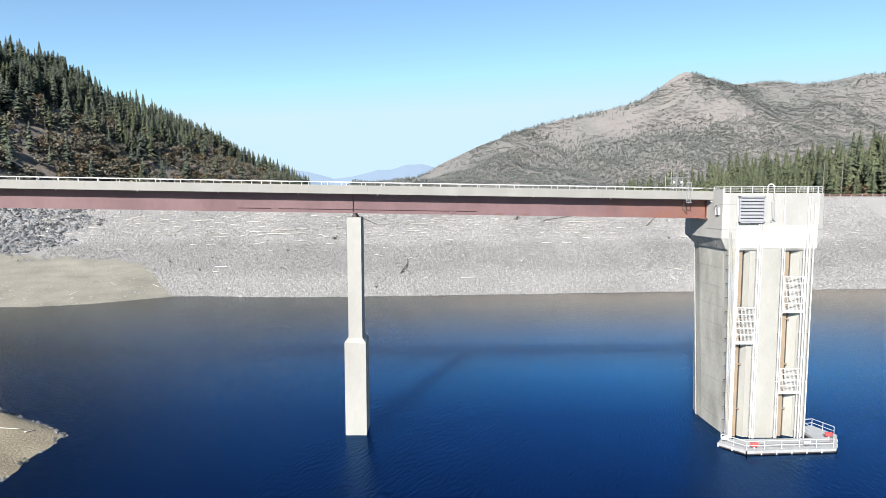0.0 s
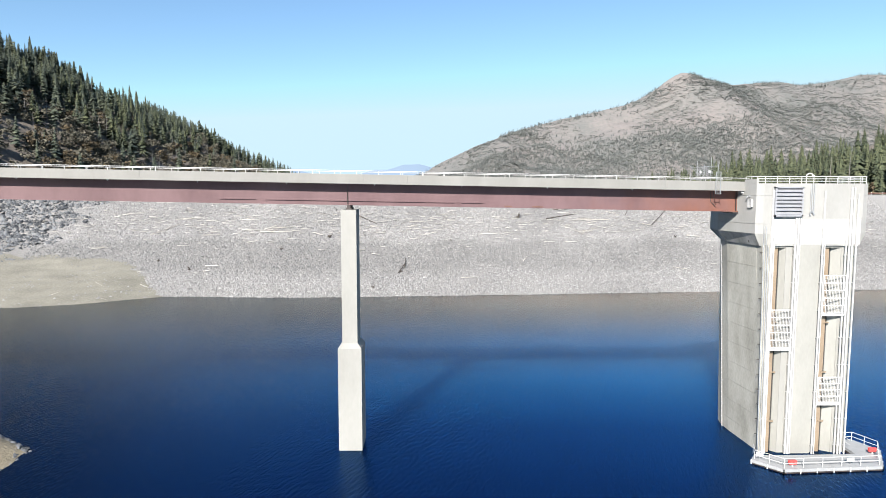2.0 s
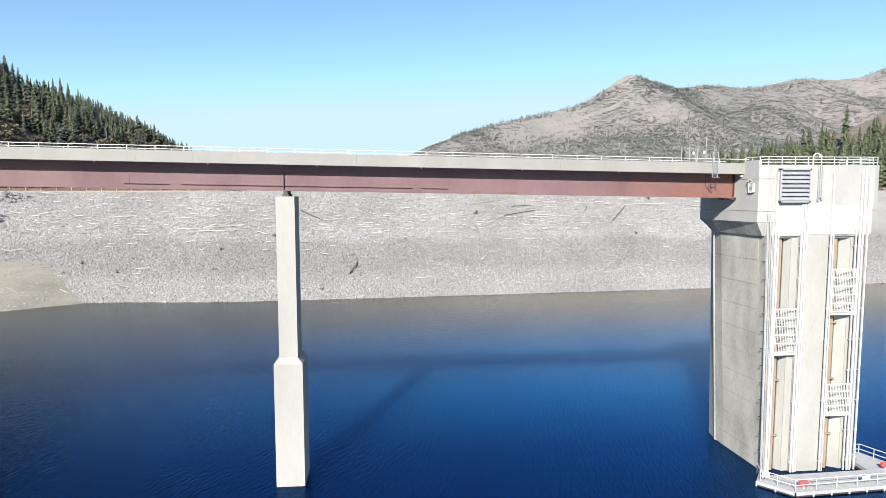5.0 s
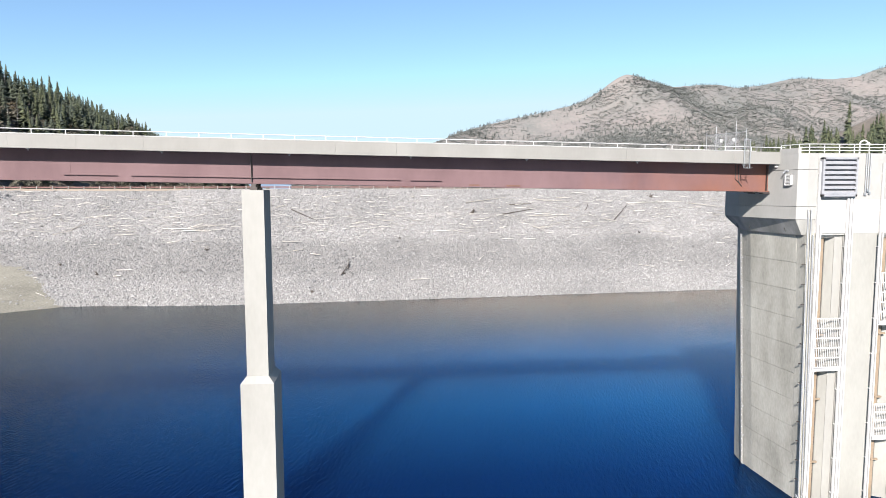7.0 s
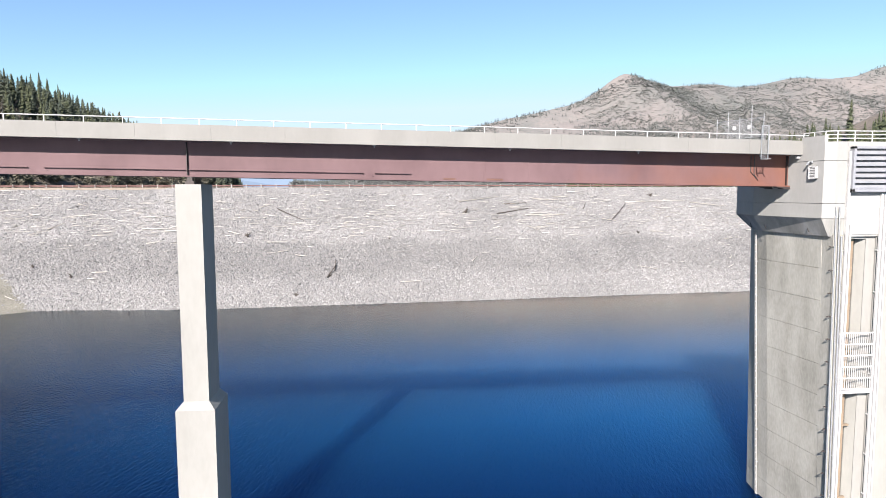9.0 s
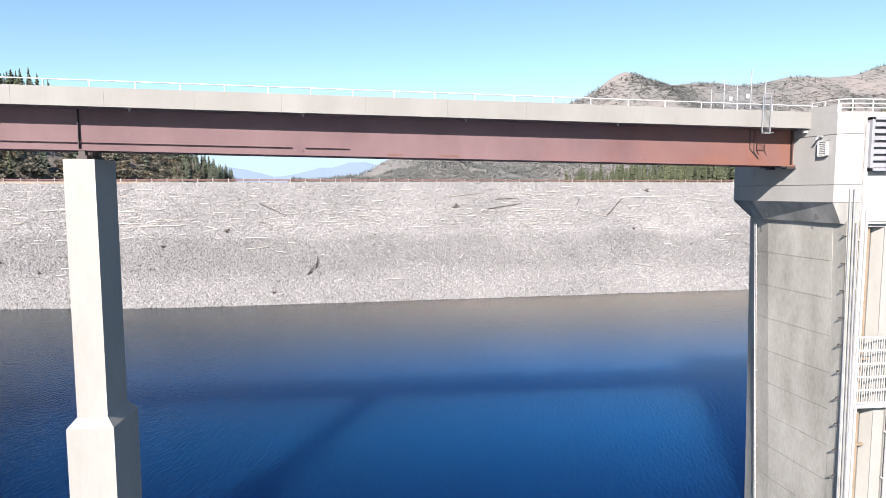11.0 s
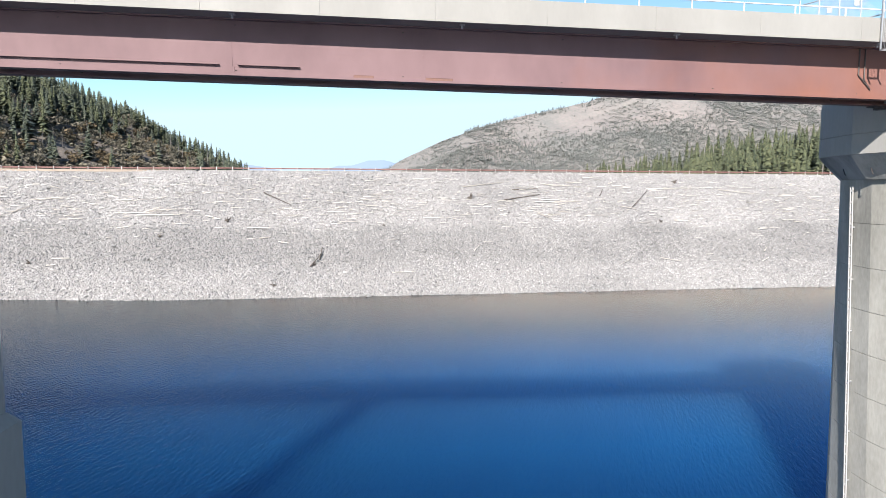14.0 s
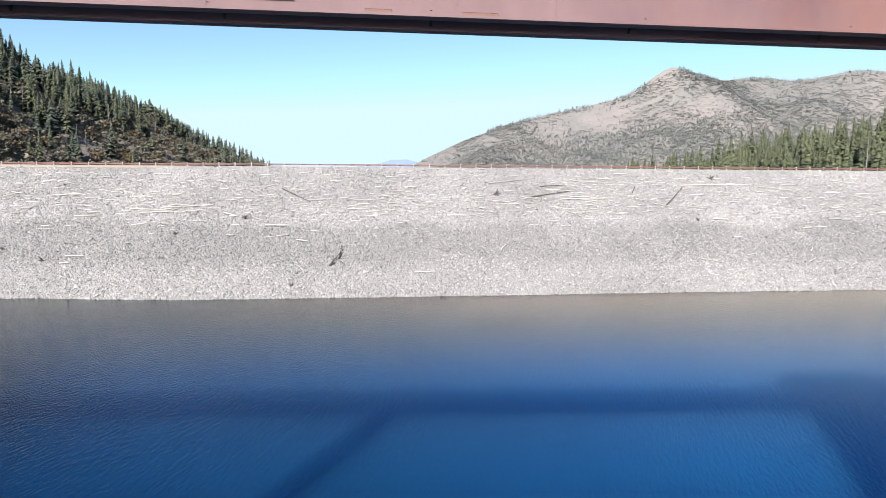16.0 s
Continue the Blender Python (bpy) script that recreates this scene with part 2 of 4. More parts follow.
def rust_material():
    """Weathering steel, mauve-brown along the bridge for sky glare, brighter rust towards the tower."""
    # both base colours have the glare's mauve mixed into the brown
    m = material("weathering_steel", (0.084, 0.05, 0.054), (0.126, 0.08, 0.084), 0.22, 0.65, bump=0.08, fine=9, grainy=0.2, streak=0.6)
    n, l = m.node_tree.nodes, m.node_tree.links
    b = n["Principled BSDF"]
    b.inputs["Specular IOR Level"].default_value = 0.2
    ramp = next(k for k in n if k.type == "VALTORGB")
    geo = next(k for k in n if k.type == "NEW_GEOMETRY")
    sep = n.new("ShaderNodeSeparateXYZ")
    l.new(geo.outputs["Position"], sep.inputs[0])
    patch = n.new("ShaderNodeTexNoise")
    patch.inputs["Scale"].default_value, patch.inputs["Detail"].default_value = 0.35, 4
    l.new(geo.outputs["Position"], patch.inputs["Vector"])
    k = n.new("ShaderNodeMath")
    k.operation = "MULTIPLY_ADD"
    l.new(patch.outputs[0], k.inputs[0])
    k.inputs[1].default_value = 34.0
    l.new(sep.outputs[0], k.inputs[2])
    r = n.new("ShaderNodeMapRange")
    r.inputs["From Min"].default_value, r.inputs["From Max"].default_value = 47.0, 80.0
    l.new(k.outputs[0], r.inputs["Value"])
    mix = n.new("ShaderNodeMixRGB")
    mix.inputs[2].default_value = (0.165, 0.062, 0.03, 1)
    l.new(r.outputs[0], mix.inputs[0])
    l.new(ramp.outputs[0], mix.inputs[1])
    l.new(mix.outputs[0], b.inputs["Base Color"])
    return m


RUST_STEEL = rust_material()


# ---- mesh helpers ----
def box(bm, x0, x1, y0, y1, z0, z1, bevel=0.0):
    r = bmesh.ops.create_cube(bm, size=1.0, matrix=Matrix.Translation(((x0 + x1) / 2, (y0 + y1) / 2, (z0 + z1) / 2)) @ Matrix.Diagonal((abs(x1 - x0), abs(y1 - y0), abs(z1 - z0), 1)))
    if bevel:
        es = list({e for v in r["verts"] for e in v.link_edges})
        bmesh.ops.bevel(bm, geom=es, offset=bevel, segments=1, affect="EDGES")
    return bm


def prism(bm, pts, z0, z1, pts_top=None):
    """An upright prism over a plan outline; the top outline may differ."""
    top = pts_top or pts
    a = [bm.verts.new((x, y, z0)) for x, y in pts]
    b = [bm.verts.new((x, y, z1)) for x, y in top]
    k = len(pts)
    for i in range(k):
        bm.faces.new((a[i], a[(i + 1) % k], b[(i + 1) % k], b[i]))
    bm.faces.new(a[::-1])
    bm.faces.new(b)
    return bm


def tube(bm, a, b, r0, r1=None, seg=8):
    a, b = Vector(a), Vector(b)
    d = b - a
    m = Matrix.Translation((a + b) / 2) @ d.to_track_quat("Z", "Y").to_matrix().to_4x4()
    bmesh.ops.create_cone(bm, cap_ends=True, segments=seg, radius1=r0, radius2=r0 if r1 is None else r1, depth=d.length, matrix=m)
    return bm


SKEW = 0.027
SINK, ASIDE = -0.92, -0.13


def shear(bm, slope):
    """Gives a bridge part the fall and the skew of the bridge's line."""
    for v in bm.verts:
        v.co.z += slope * v.co.x + SINK
        v.co.y += SKEW * (v.co.x - 20) + ASIDE
    return bm


def mesh_of(name, bm, mat, smooth=False):
    bmesh.ops.recalc_face_normals(bm, faces=bm.faces)
    me = bpy.data.meshes.new(name)
    bm.to_mesh(me)
    bm.free()
    me.materials.append(mat)
    if smooth:
        me.shade_smooth()
    return me


def thing(name, label, category, loc=(0, 0, 0), group="", kind=""):
    e = new(name)
    e.location = loc
    e.empty_display_size = 0.2
    return tagged(e, label, category, group, kind)


def part(name, bm, mat, parent, label="", smooth=False):
    ob = new(name, mesh_of(name, bm, mat, smooth))
    ob.parent = parent
    if parent is not None:
        ob.matrix_parent_inverse = Matrix.Translation(parent.location).inverted() if parent.parent is None else Matrix()
    return tagged(ob, label)


def solid(name, bm, mat, label, category, kind="", group="", smooth=False):
    return tagged(new(name, mesh_of(name, bm, mat, smooth)), label, category, group, kind)


def from_arrays(name, verts, tris, mat, smooth=False):
    me = bpy.data.meshes.new(name)
    verts, tris = np.asarray(verts, np.float32), np.asarray(tris, np.int32)
    me.vertices.add(len(verts))
    me.vertices.foreach_set("co", verts.ravel())
    me.loops.add(tris.size)
    me.loops.foreach_set("vertex_index", tris.ravel())
    me.polygons.add(len(tris))
    me.polygons.foreach_set("loop_start", np.arange(0, tris.size, 3, dtype=np.int32))
    me.update(calc_edges=True)
    me.validate()
    me.materials.append(mat)
    if smooth:
        me.shade_smooth()
    return new(name, me)


def scatter(name, templates, places, mat, which=None):
    """Joins many turned and scaled copies of templates: rows of x, y, z, sx, sy, sz, turn, tilt."""
    places = np.asarray(places, float)
    which = np.random.randint(0, len(templates), len(places)) if which is None else which
    vs, ts, base = [], [], 0
    for k, (v, t) in enumerate(templates):
        p = places[which == k]
        if not len(p):
            continue
        w = v[None] * p[:, None, 3:6]
        ca, sa = np.cos(p[:, 7])[:, None], np.sin(p[:, 7])[:, None]
        w = np.stack([w[..., 0], w[..., 1] * ca - w[..., 2] * sa, w[..., 1] * sa + w[..., 2] * ca], -1)
        c, s = np.cos(p[:, 6])[:, None], np.sin(p[:, 6])[:, None]
        w = np.stack([w[..., 0] * c - w[..., 1] * s, w[..., 0] * s + w[..., 1] * c, w[..., 2]], -1) + p[:, None, :3]
        idx = t[None] + (np.arange(len(p)) * len(v))[:, None, None] + base
        vs.append(w.reshape(-1, 3))
        ts.append(idx.reshape(-1, 3))
        base += len(p) * len(v)
    return from_arrays(name, np.concatenate(vs), np.concatenate(ts), mat)


def template(bm):
    bmesh.ops.triangulate(bm, faces=bm.faces)
    bm.verts.index_update()
    out = np.array([v.co[:] for v in bm.verts]), np.array([[v.index for v in f.verts] for f in bm.faces])
    bm.free()
    return out


def fractal(x, y, size, octaves=4, seed=0.0):
    return noise.fractal(Vector((x / size + seed, y / size - seed, seed * 0.37)), 1.0, 2.0, octaves)


def smoothstep(a, b, v):
    u = min(1.0, max(0.0, (v - a) / (b - a)))
    return u * u * (3 - 2 * u)


# ---- the lie of the land ----
CREST_Z = 29.3
RUN = 2.19


def shore_y(x):
    """The waterline of the dam's stone face."""
    return 107.0 + 0.076 * x + 5.0 * smoothstep(-25, -70, x)


def dam_z(x, y):
    return min(CREST_Z, (y - shore_y(x)) / RUN)


def crest_y(x):
    return shore_y(x) + RUN * CREST_Z


def ground_sheet(name, mat, x0, x1, y0, y1, nx, ny, height, label, category, kind="structure", smooth=True):
    xs, ys = np.linspace(x0, x1, nx), np.linspace(y0, y1, ny)
    v = np.array([(x, y, height(x, y)) for y in ys for x in xs])
    i = np.arange((nx - 1) * (ny - 1))
    a = (i // (nx - 1)) * nx + i % (nx - 1)
    t = np.concatenate([np.stack([a, a + 1, a + nx + 1], 1), np.stack([a, a + nx + 1, a + nx], 1)])
    return tagged(from_arrays(name, v, t, mat, smooth), label, category, "", kind)


# water, as one sheet
bm = bmesh.new()
box(bm, -900, 900, -1200, 150, -25, 0.0)
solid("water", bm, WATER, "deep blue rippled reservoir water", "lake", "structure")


# dam face, crest and the valley behind it
def dam_height(x, y):
    d = y - crest_y(x)
    if d < 0:
        z = (y - shore_y(x)) / RUN + 0.18 * fractal(x, y, 6, 3, 3.1) + 0.25 * fractal(x, y, 25, 2, 8.0)
        return min(z, CREST_Z)
    if d < 9:
        return CREST_Z
    return max(CREST_Z - (d - 9) * 0.5, 2.0)


ground_sheet("dam_face", ROCK_BASE, -330, 420, 60, 250, 376, 191, dam_height, "long rockfill dam face of pale grey stone", "dam")
bm = bmesh.new()
prism(bm, [(-330, crest_y(-330) + 0.2), (420, crest_y(420) + 0.2), (420, crest_y(420) + 8.5), (-330, crest_y(-330) + 8.5)], CREST_Z - 0.6, CREST_Z + 0.12)
solid("road", bm, GRAVEL_ROAD, "pale gravel road along the dam crest", "road", "structure")


# ---- hills ----
def ridge_hill(name, ridge, foot, mat, label, rough=4.0, nu=120, nv=60, sag=0.0, back=200, seed=1.0, size=60):
    """A hill between a ridge line and a foot line, with a back that falls away."""
    def along(line, u):
        k = u * (len(line) - 1)
        i = min(int(k), len(line) - 2)
        f = k - i
        p = [Vector(line[max(0, min(len(line) - 1, j))]) for j in (i - 1, i, i + 1, i + 2)]
        return 0.5 * (2 * p[1] + (p[2] - p[0]) * f + (2 * p[0] - 5 * p[1] + 4 * p[2] - p[3]) * f * f + (3 * p[1] - p[0] - 3 * p[2] + p[3]) * f ** 3)

    def surface(u, v):
        a, b = along(foot, u), along(ridge, u)
        if v <= 1:
            q = a.lerp(b, v)
            q.z = a.z + (b.z - a.z) * (v + sag * v * (1 - v))
        else:
            q = b + (b - a).normalized() * (v - 1) * back
            q.z = b.z - (v - 1) * back * 0.45
        w = min(1, 3 * v) * (1 if v < 0.9 else 0.45)
        q.z += rough * w * fractal(q.x, q.y, size, 5, seed)
        return q
    v = np.array([surface(i / (nu - 1), j / (nv - 1) * 1.4)[:] for j in range(nv) for i in range(nu)])
    i = np.arange((nu - 1) * (nv - 1))
    a = (i // (nu - 1)) * nu + i % (nu - 1)
    t = np.concatenate([np.stack([a, a + 1, a + nu + 1], 1), np.stack([a, a + nu + 1, a + nu], 1)])
    ob = tagged(from_arrays(name, v, t, mat, True), label, "hill", "", "structure")
    return ob, surface


LEFT_RIDGE = [(-340, 194, 166), (-328, 273, 152), (-308, 363, 130), (-291, 431, 123), (-272, 481, 107), (-233, 550, 85), (-210, 589, 55), (-179, 639, 28), (-153, 688, 14)]
LEFT_FOOT = [(-163, 107, 18), (-155, 187, 22), (-143, 247, 23), (-130, 317, 25), (-113, 386, 24), (-100, 456, 23), (-92, 526, 21), (-89, 596, 16), (-87, 666, 9)]
hill_left, left_at = ridge_hill("hill_wooded", LEFT_RIDGE, LEFT_FOOT, GROUND, "steep wooded hillside with patches of bare rocky soil", 7.0, 140, 70, 0.1, 150, 2.3, 45)


def far_point(px, py, d):
    """A far place by its bearing and rise as seen from the start of the walk."""
    a, e = px, py
    return (11.8 + a * d, -79.2 + d, 31 + e * d)


MOUNTAIN_RIDGE = [far_point(a, e, d) for a, e, d in ((-0.104, 0.0123, 2599), (-0.053, 0.0225, 2752), (0.008, 0.0450, 2972), (0.079, 0.0767, 3054), (0.124, 0.0962, 3139), (0.160, 0.1086, 3202), (0.242, 0.1233, 3235), (0.299, 0.1410, 3272), (0.346, 0.1620, 3310), (0.390, 0.1872, 3326), (0.434, 0.1768, 3364), (0.471, 0.1740, 3447), (0.513, 0.1764, 3528), (0.586, 0.1729, 3626), (0.661, 0.1838, 3724), (0.746, 0.1886, 3710), (0.874, 0.2126, 3690), (1.037, 0.2246, 3664))]
MOUNTAIN_FOOT = [(-330 + 240 * i, 2050 + 20 * i - 60 * math.sin(i), 24 + i) for i in range(18)]
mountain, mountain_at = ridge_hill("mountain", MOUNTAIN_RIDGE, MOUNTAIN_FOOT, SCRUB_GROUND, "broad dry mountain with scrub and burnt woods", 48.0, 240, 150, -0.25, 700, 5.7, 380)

RIGHT_RIDGE = [(76, 400, 14), (122, 413, 20), (168, 416, 26), (218, 414, 32), (268, 406, 43), (318, 394, 59), (367, 377, 81), (426, 354, 106), (515, 331, 128)]
RIGHT_FOOT = [(28, 223, 13), (79, 221, 15), (130, 222, 19), (180, 225, 22), (231, 228, 24), (281, 230, 26), (331, 228, 28), (391, 225, 30), (481, 222, 32)]
hill_right, right_at = ridge_hill("hill_forest", RIGHT_RIDGE, RIGHT_FOOT, GROUND, "forested slope above the dam crest", 3.0, 80, 40, 0.0, 150, 9.1, 40)

# distance: blue ranges beyond the valley, and the ground as far as the horizon
for name, color, rows in (
    ("backdrop_range", (0.115, 0.16, 0.225), ((-0.323, 0.0270), (-0.263, 0.0321), (-0.239, 0.0382), (-0.204, 0.0333), (-0.164, 0.0223), (-0.134, 0.0254), (-0.093, 0.0366), (-0.073, 0.0367), (-0.048, 0.0448), (-0.023, 0.0449), (0.018, 0.0349), (0.089, 0.0229))),
    ("backdrop_hills", (0.085, 0.122, 0.178), ((-0.362, 0.0219), (-0.293, 0.0260), (-0.253, 0.0261), (-0.214, 0.0202), (-0.164, 0.0122), (-0.104, 0.0103), (-0.063, 0.0165), (-0.013, 0.0145), (0.038, 0.0126))),
):
    d = 4300 if name.endswith("range") else 3600
    bm = bmesh.new()
    top, low = [], []
    for k in range(len(rows) - 1):
        for j in range(8):
            f = j / 8
            a, e = rows[k][0] + (rows[k + 1][0] - rows[k][0]) * f, rows[k][1] + (rows[k + 1][1] - rows[k][1]) * f
            x, y, z = far_point(a, e + 0.0012 * fractal(a * 1000, 0, 40, 3, d), d)
            top.append(bm.verts.new((x, y, z)))
            low.append(bm.verts.new((x * 0.93, y * 0.93, -30)))
    for i in range(len(top) - 1):
        bm.faces.new((low[i], low[i + 1], top[i + 1], top[i]))
    solid(name, bm, haze_material(name, color), "far blue mountain range beyond the valley", "mountains", "structure")

bm = bmesh.new()
box(bm, -4700, 4700, 205, 4600, -4, -2)
solid("ground", bm, GROUND, "dry valley floor below the dam", "ground", "structure")


# the left shore: a mud bank against the dam, and a low point of land
def mud_shore(x):
    return 107.0 + 0.076 * x + 5.0 * smoothstep(-25, -70, x) - 15 * smoothstep(-60, -98, x) - 8 * smoothstep(-112, -150, x) + 1.2 * fractal(x, 0, 12, 3, 4.4)


def mud_height(x, y):
    d = y - mud_shore(x)
    z = 0.27 * d
    return z + 0.3 * fractal(x, y, 9, 5, 1.7) + 0.12 * math.sin(z * 5 + fractal(x, y, 14, 2, 3.0) * 2) + 0.8 * fractal(x, y, 34, 2, 6.6) * smoothstep(0, 20, d) - 0.25


ground_sheet("mud_bank", MUD, -330, -60, 60, 190, 181, 88, mud_height, "smooth tan dried mud bank below the dam", "bank")


def point_height(x, y):
    inland = -36.1 - 0.5 * max(0.0, -14 - y) - x
    behind = (-1.0 + 0.62 * (-36 - x) - y) / 1.18
    z = min(0.26 * inland, 0.62 * behind, 1.5 + 0.06 * inland)
    return max(-1.5, z + 0.12 + 0.22 * fractal(x, y, 4, 4, 5.5))


def left_bank_height(x, y):
    return max(point_height(x, y), (-72 - 0.35 * max(0, y) - x) * 0.62 + 1.5 * fractal(x, y, 20, 3, 2.2))


ground_sheet("bank", TAN_EARTH, -230, -30, -130, 62, 168, 168, lambda x, y: min(36, left_bank_height(x, y)), "tan earth shore with a low rocky point", "bank")

# ---- bridge ----
SLOPE = -0.0168
bridge = thing("bridge", "long steel girder bridge with pale concrete deck and rusty plate girders", "bridge", (0, 0, 0))
X_LEFT, X_END = -118.0, 47.2
NEAR, FAR = -1.45, 3.05

bm = bmesh.new()
box(bm, X_LEFT, X_END, NEAR + 0.15, FAR - 0.15, 31.82, 32.1)
part("deck_slab", shear(bm, SLOPE), CONCRETE_DECK, bridge)
PANEL = 4.88
k = 0
x = X_END
while x > X_LEFT + PANEL:
    for y0, y1 in ((NEAR, NEAR + 0.22), (FAR - 0.22, FAR)):
        bm = bmesh.new()
        box(bm, x - PANEL + 0.002, x - 0.002, y0, y1, 31.78, 32.85, 0.006)
        part("parapet_panel", shear(bm, SLOPE), CONCRETE_DECK, bridge)
    x -= PANEL
for y in (NEAR + 0.11, FAR - 0.11):
    bm = bmesh.new()
    tube(bm, (X_LEFT, y, 33.24), (X_END, y, 33.24), 0.032)
    rail = part("handrail", shear(bm, SLOPE), WHITE_STEEL, bridge, "white painted steel handrail")
    x = 44.0
    while x > X_LEFT:
        bm = bmesh.new()
        box(bm, x - 0.028, x + 0.028, y - 0.025, y + 0.025, 32.85, 33.22)
        part("rail_post", shear(bm, SLOPE), WHITE_STEEL, rail)
        x -= 2.44


def girder(y):
    near = y < 0.5
    bm = bmesh.new()
    box(bm, 25.6, 47.05, y - 0.02, y + 0.02, 29.47, 31.76)
    g = part("girder", shear(bm, SLOPE), RUST_STEEL, bridge, "rusty weathering steel plate girder")
    for x0, x1 in ((X_LEFT, -61.0), (-61.0, -12.5), (-12.5, 1.3), (1.3, 13.93), (13.93, 22.3), (22.3, 25.6)):
        bm = bmesh.new()
        box(bm, x0 + 0.004, x1 - 0.004, y - 0.02, y + 0.02, 29.47, 31.76)
        part("web_plate", shear(bm, SLOPE), RUST_STEEL, g)
    for name, z0, z1, w in (("bottom_flange", 29.38, 29.47, 0.25), ("top_flange", 31.76, 31.82, 0.22)):
        bm = bmesh.new()
        box(bm, X_LEFT, 47.05, y - w, y + w, z0, z1)
        part(name, shear(bm, SLOPE), RUST_STEEL, g)
    for x in (-61.0, -50.0, -12.5, 1.3, 13.93, 22.3, 25.6, 46.28):
        bm = bmesh.new()
        w = 0.2 if x in (1.3, -50.0, 46.28) else 0.015
        box(bm, x - 0.025, x + 0.025, y - w - 0.02, y + w, 29.47, 31.76)
        if w < 0.1 and x > 0 and x < 25:
            box(bm, x - 0.12, x + 0.12, y - 0.045, y - 0.02, 29.48, 29.81)
        # the dark one at 46.28 stands in for the shadow gap by the tower
        part("stiffener", shear(bm, SLOPE), RUST_STEEL if w < 0.1 else DARK_STEEL, g)
    for x0, x1 in ((-13.0, -9.0), (-8.0, 13.4), (14.2, 16.85)) if near else ():
        bm = bmesh.new()
        box(bm, x0, x1, y - 0.16, y - 0.02, 29.85, 29.88)
        part("long_stiffener", shear(bm, SLOPE), RUST_STEEL, g)
    if near:
        for x0, x1 in ((19.2, 20.1), (22.4, 23.65)):
            bm = bmesh.new()
            box(bm, x0, x1, y - 0.04, y - 0.018, 29.48, 29.62, 0.02)
            part("repair_plate", shear(bm, SLOPE), RUST_BRIGHT, g, "paler rust patch plate")
    return g


for y in (-0.1, 1.7):
    girder(y)
x = -110.0
while x < 46:
    bm = bmesh.new()
    tube(bm, (x, -0.1, 29.6), (x, 1.7, 31.6), 0.06, seg=6)
    tube(bm, (x, 1.7, 29.6), (x, -0.1, 31.6), 0.06, seg=6)
    part("cross_brace", shear(bm, SLOPE), DARK_STEEL, bridge)
    x += 7.3


def pier(cx):
    p = thing("bridge_pier", "tall slender pale concrete bridge pier standing in the water", "pier", (cx, 0.6, 0), "bridge piers")
    top = 27.92 if cx > -10 else 28.85
    bm = bmesh.new()
    prism(bm, [(cx - 0.87, -1.35), (cx + 0.87, -1.35), (cx + 0.87, 1.55), (cx - 0.87, 1.55)], 12.35, top)
    part("shaft", bm, CONCRETE, p)
    bm = bmesh.new()
    foot = [(cx - 1.35, -1.75), (cx + 1.35, -1.75), (cx + 1.35, 1.95), (cx - 1.35, 1.95)]
    prism(bm, foot, -6, 12.05)
    prism(bm, foot, 12.05, 12.6, [(cx - 0.89, -1.38), (cx + 0.89, -1.38), (cx + 0.89, 1.58), (cx - 0.89, 1.58)])
    part("footing_shaft", bm, CONCRETE, p)
    for y in (-0.1 + ASIDE + SKEW * (cx - 20), 1.7 + ASIDE + SKEW * (cx - 20)):
        bm = bmesh.new()
        box(bm, cx - 0.3, cx + 0.3, y - 0.25, y + 0.25, top, top + 0.22)
        box(bm, cx - 0.18, cx + 0.18, y - 0.2, y + 0.2, top + 0.2, 29.39 + SINK + SLOPE * cx)
        part("bearing", bm, DARK_STEEL, p)
    return p


pier(1.45)
pier(-50.0)

# deck drains and cable fittings under the parapet
x = 43.5
while x > X_LEFT:
    bm = bmesh.new()
    tube(bm, (x, NEAR + 0.45, 31.82), (x, NEAR + 0.45, 31.62), 0.06, 0.05)
    box(bm, x - 0.12, x + 0.12, NEAR + 0.35, NEAR + 0.55, 31.76, 31.83)
    part("deck_drain", shear(bm, SLOPE), GALVANISED, bridge)
    x -= 9.76
bm = bmesh.new()
for a, b in (((43.3, -0.16, 31.9), (43.3, -0.16, 30.5)), ((43.6, -0.16, 31.9), (43.6, -0.16, 30.3)), ((43.3, -0.16, 30.5), (43.9, -0.16, 29.9)), ((43.6, -0.16, 30.3), (43.95, -0.16, 29.85))):
    tube(bm, a, b, 0.035, seg=6)
part("cable_conduit", shear(bm, SLOPE), DARK_STEEL, bridge)
for y in (-0.1, 1.7):
    bm = bmesh.new()
    box(bm, 45.5, 46.6, y - 0.26, y + 0.26, 29.3, 29.375)
    box(bm, 45.9, 46.6, y - 0.3, y + 0.3, 29.2, 29.3)
    part("end_bearing", shear(bm, SLOPE), DARK_STEEL, bridge)
bm = bmesh.new()
box(bm, 46.4, 47.3, NEAR + 0.2, NEAR + 0.45, 31.52, 31.7, 0.02)
part("expansion_joint_plate", shear(bm, SLOPE), WHITE_STEEL, bridge)

# ---- gate across the bridge ----
gate = thing("security_gate", "galvanised chain-link security gate across the bridge deck", "gate", (43.0, 2.2, 31.2))
ga, gb = Vector((43.6, 0.25, 0)), Vector((42.1, 4.2, 0))
for i, top in enumerate((34.1, 34.9, 34.1, 34.6, 34.1)):
    q = ga.lerp(gb, i / 4)
    bm = bmesh.new()
    tube(bm, (q.x, q.y, 31.2), (q.x, q.y, top - 0.1), 0.032)
    part("post", bm, GALVANISED, gate)
for z in (32.3, 33.75):
    bm = bmesh.new()
    tube(bm, (*ga.xy, z), (*gb.xy, z), 0.03)
    part("rail", bm, GALVANISED, gate)
bm = bmesh.new()
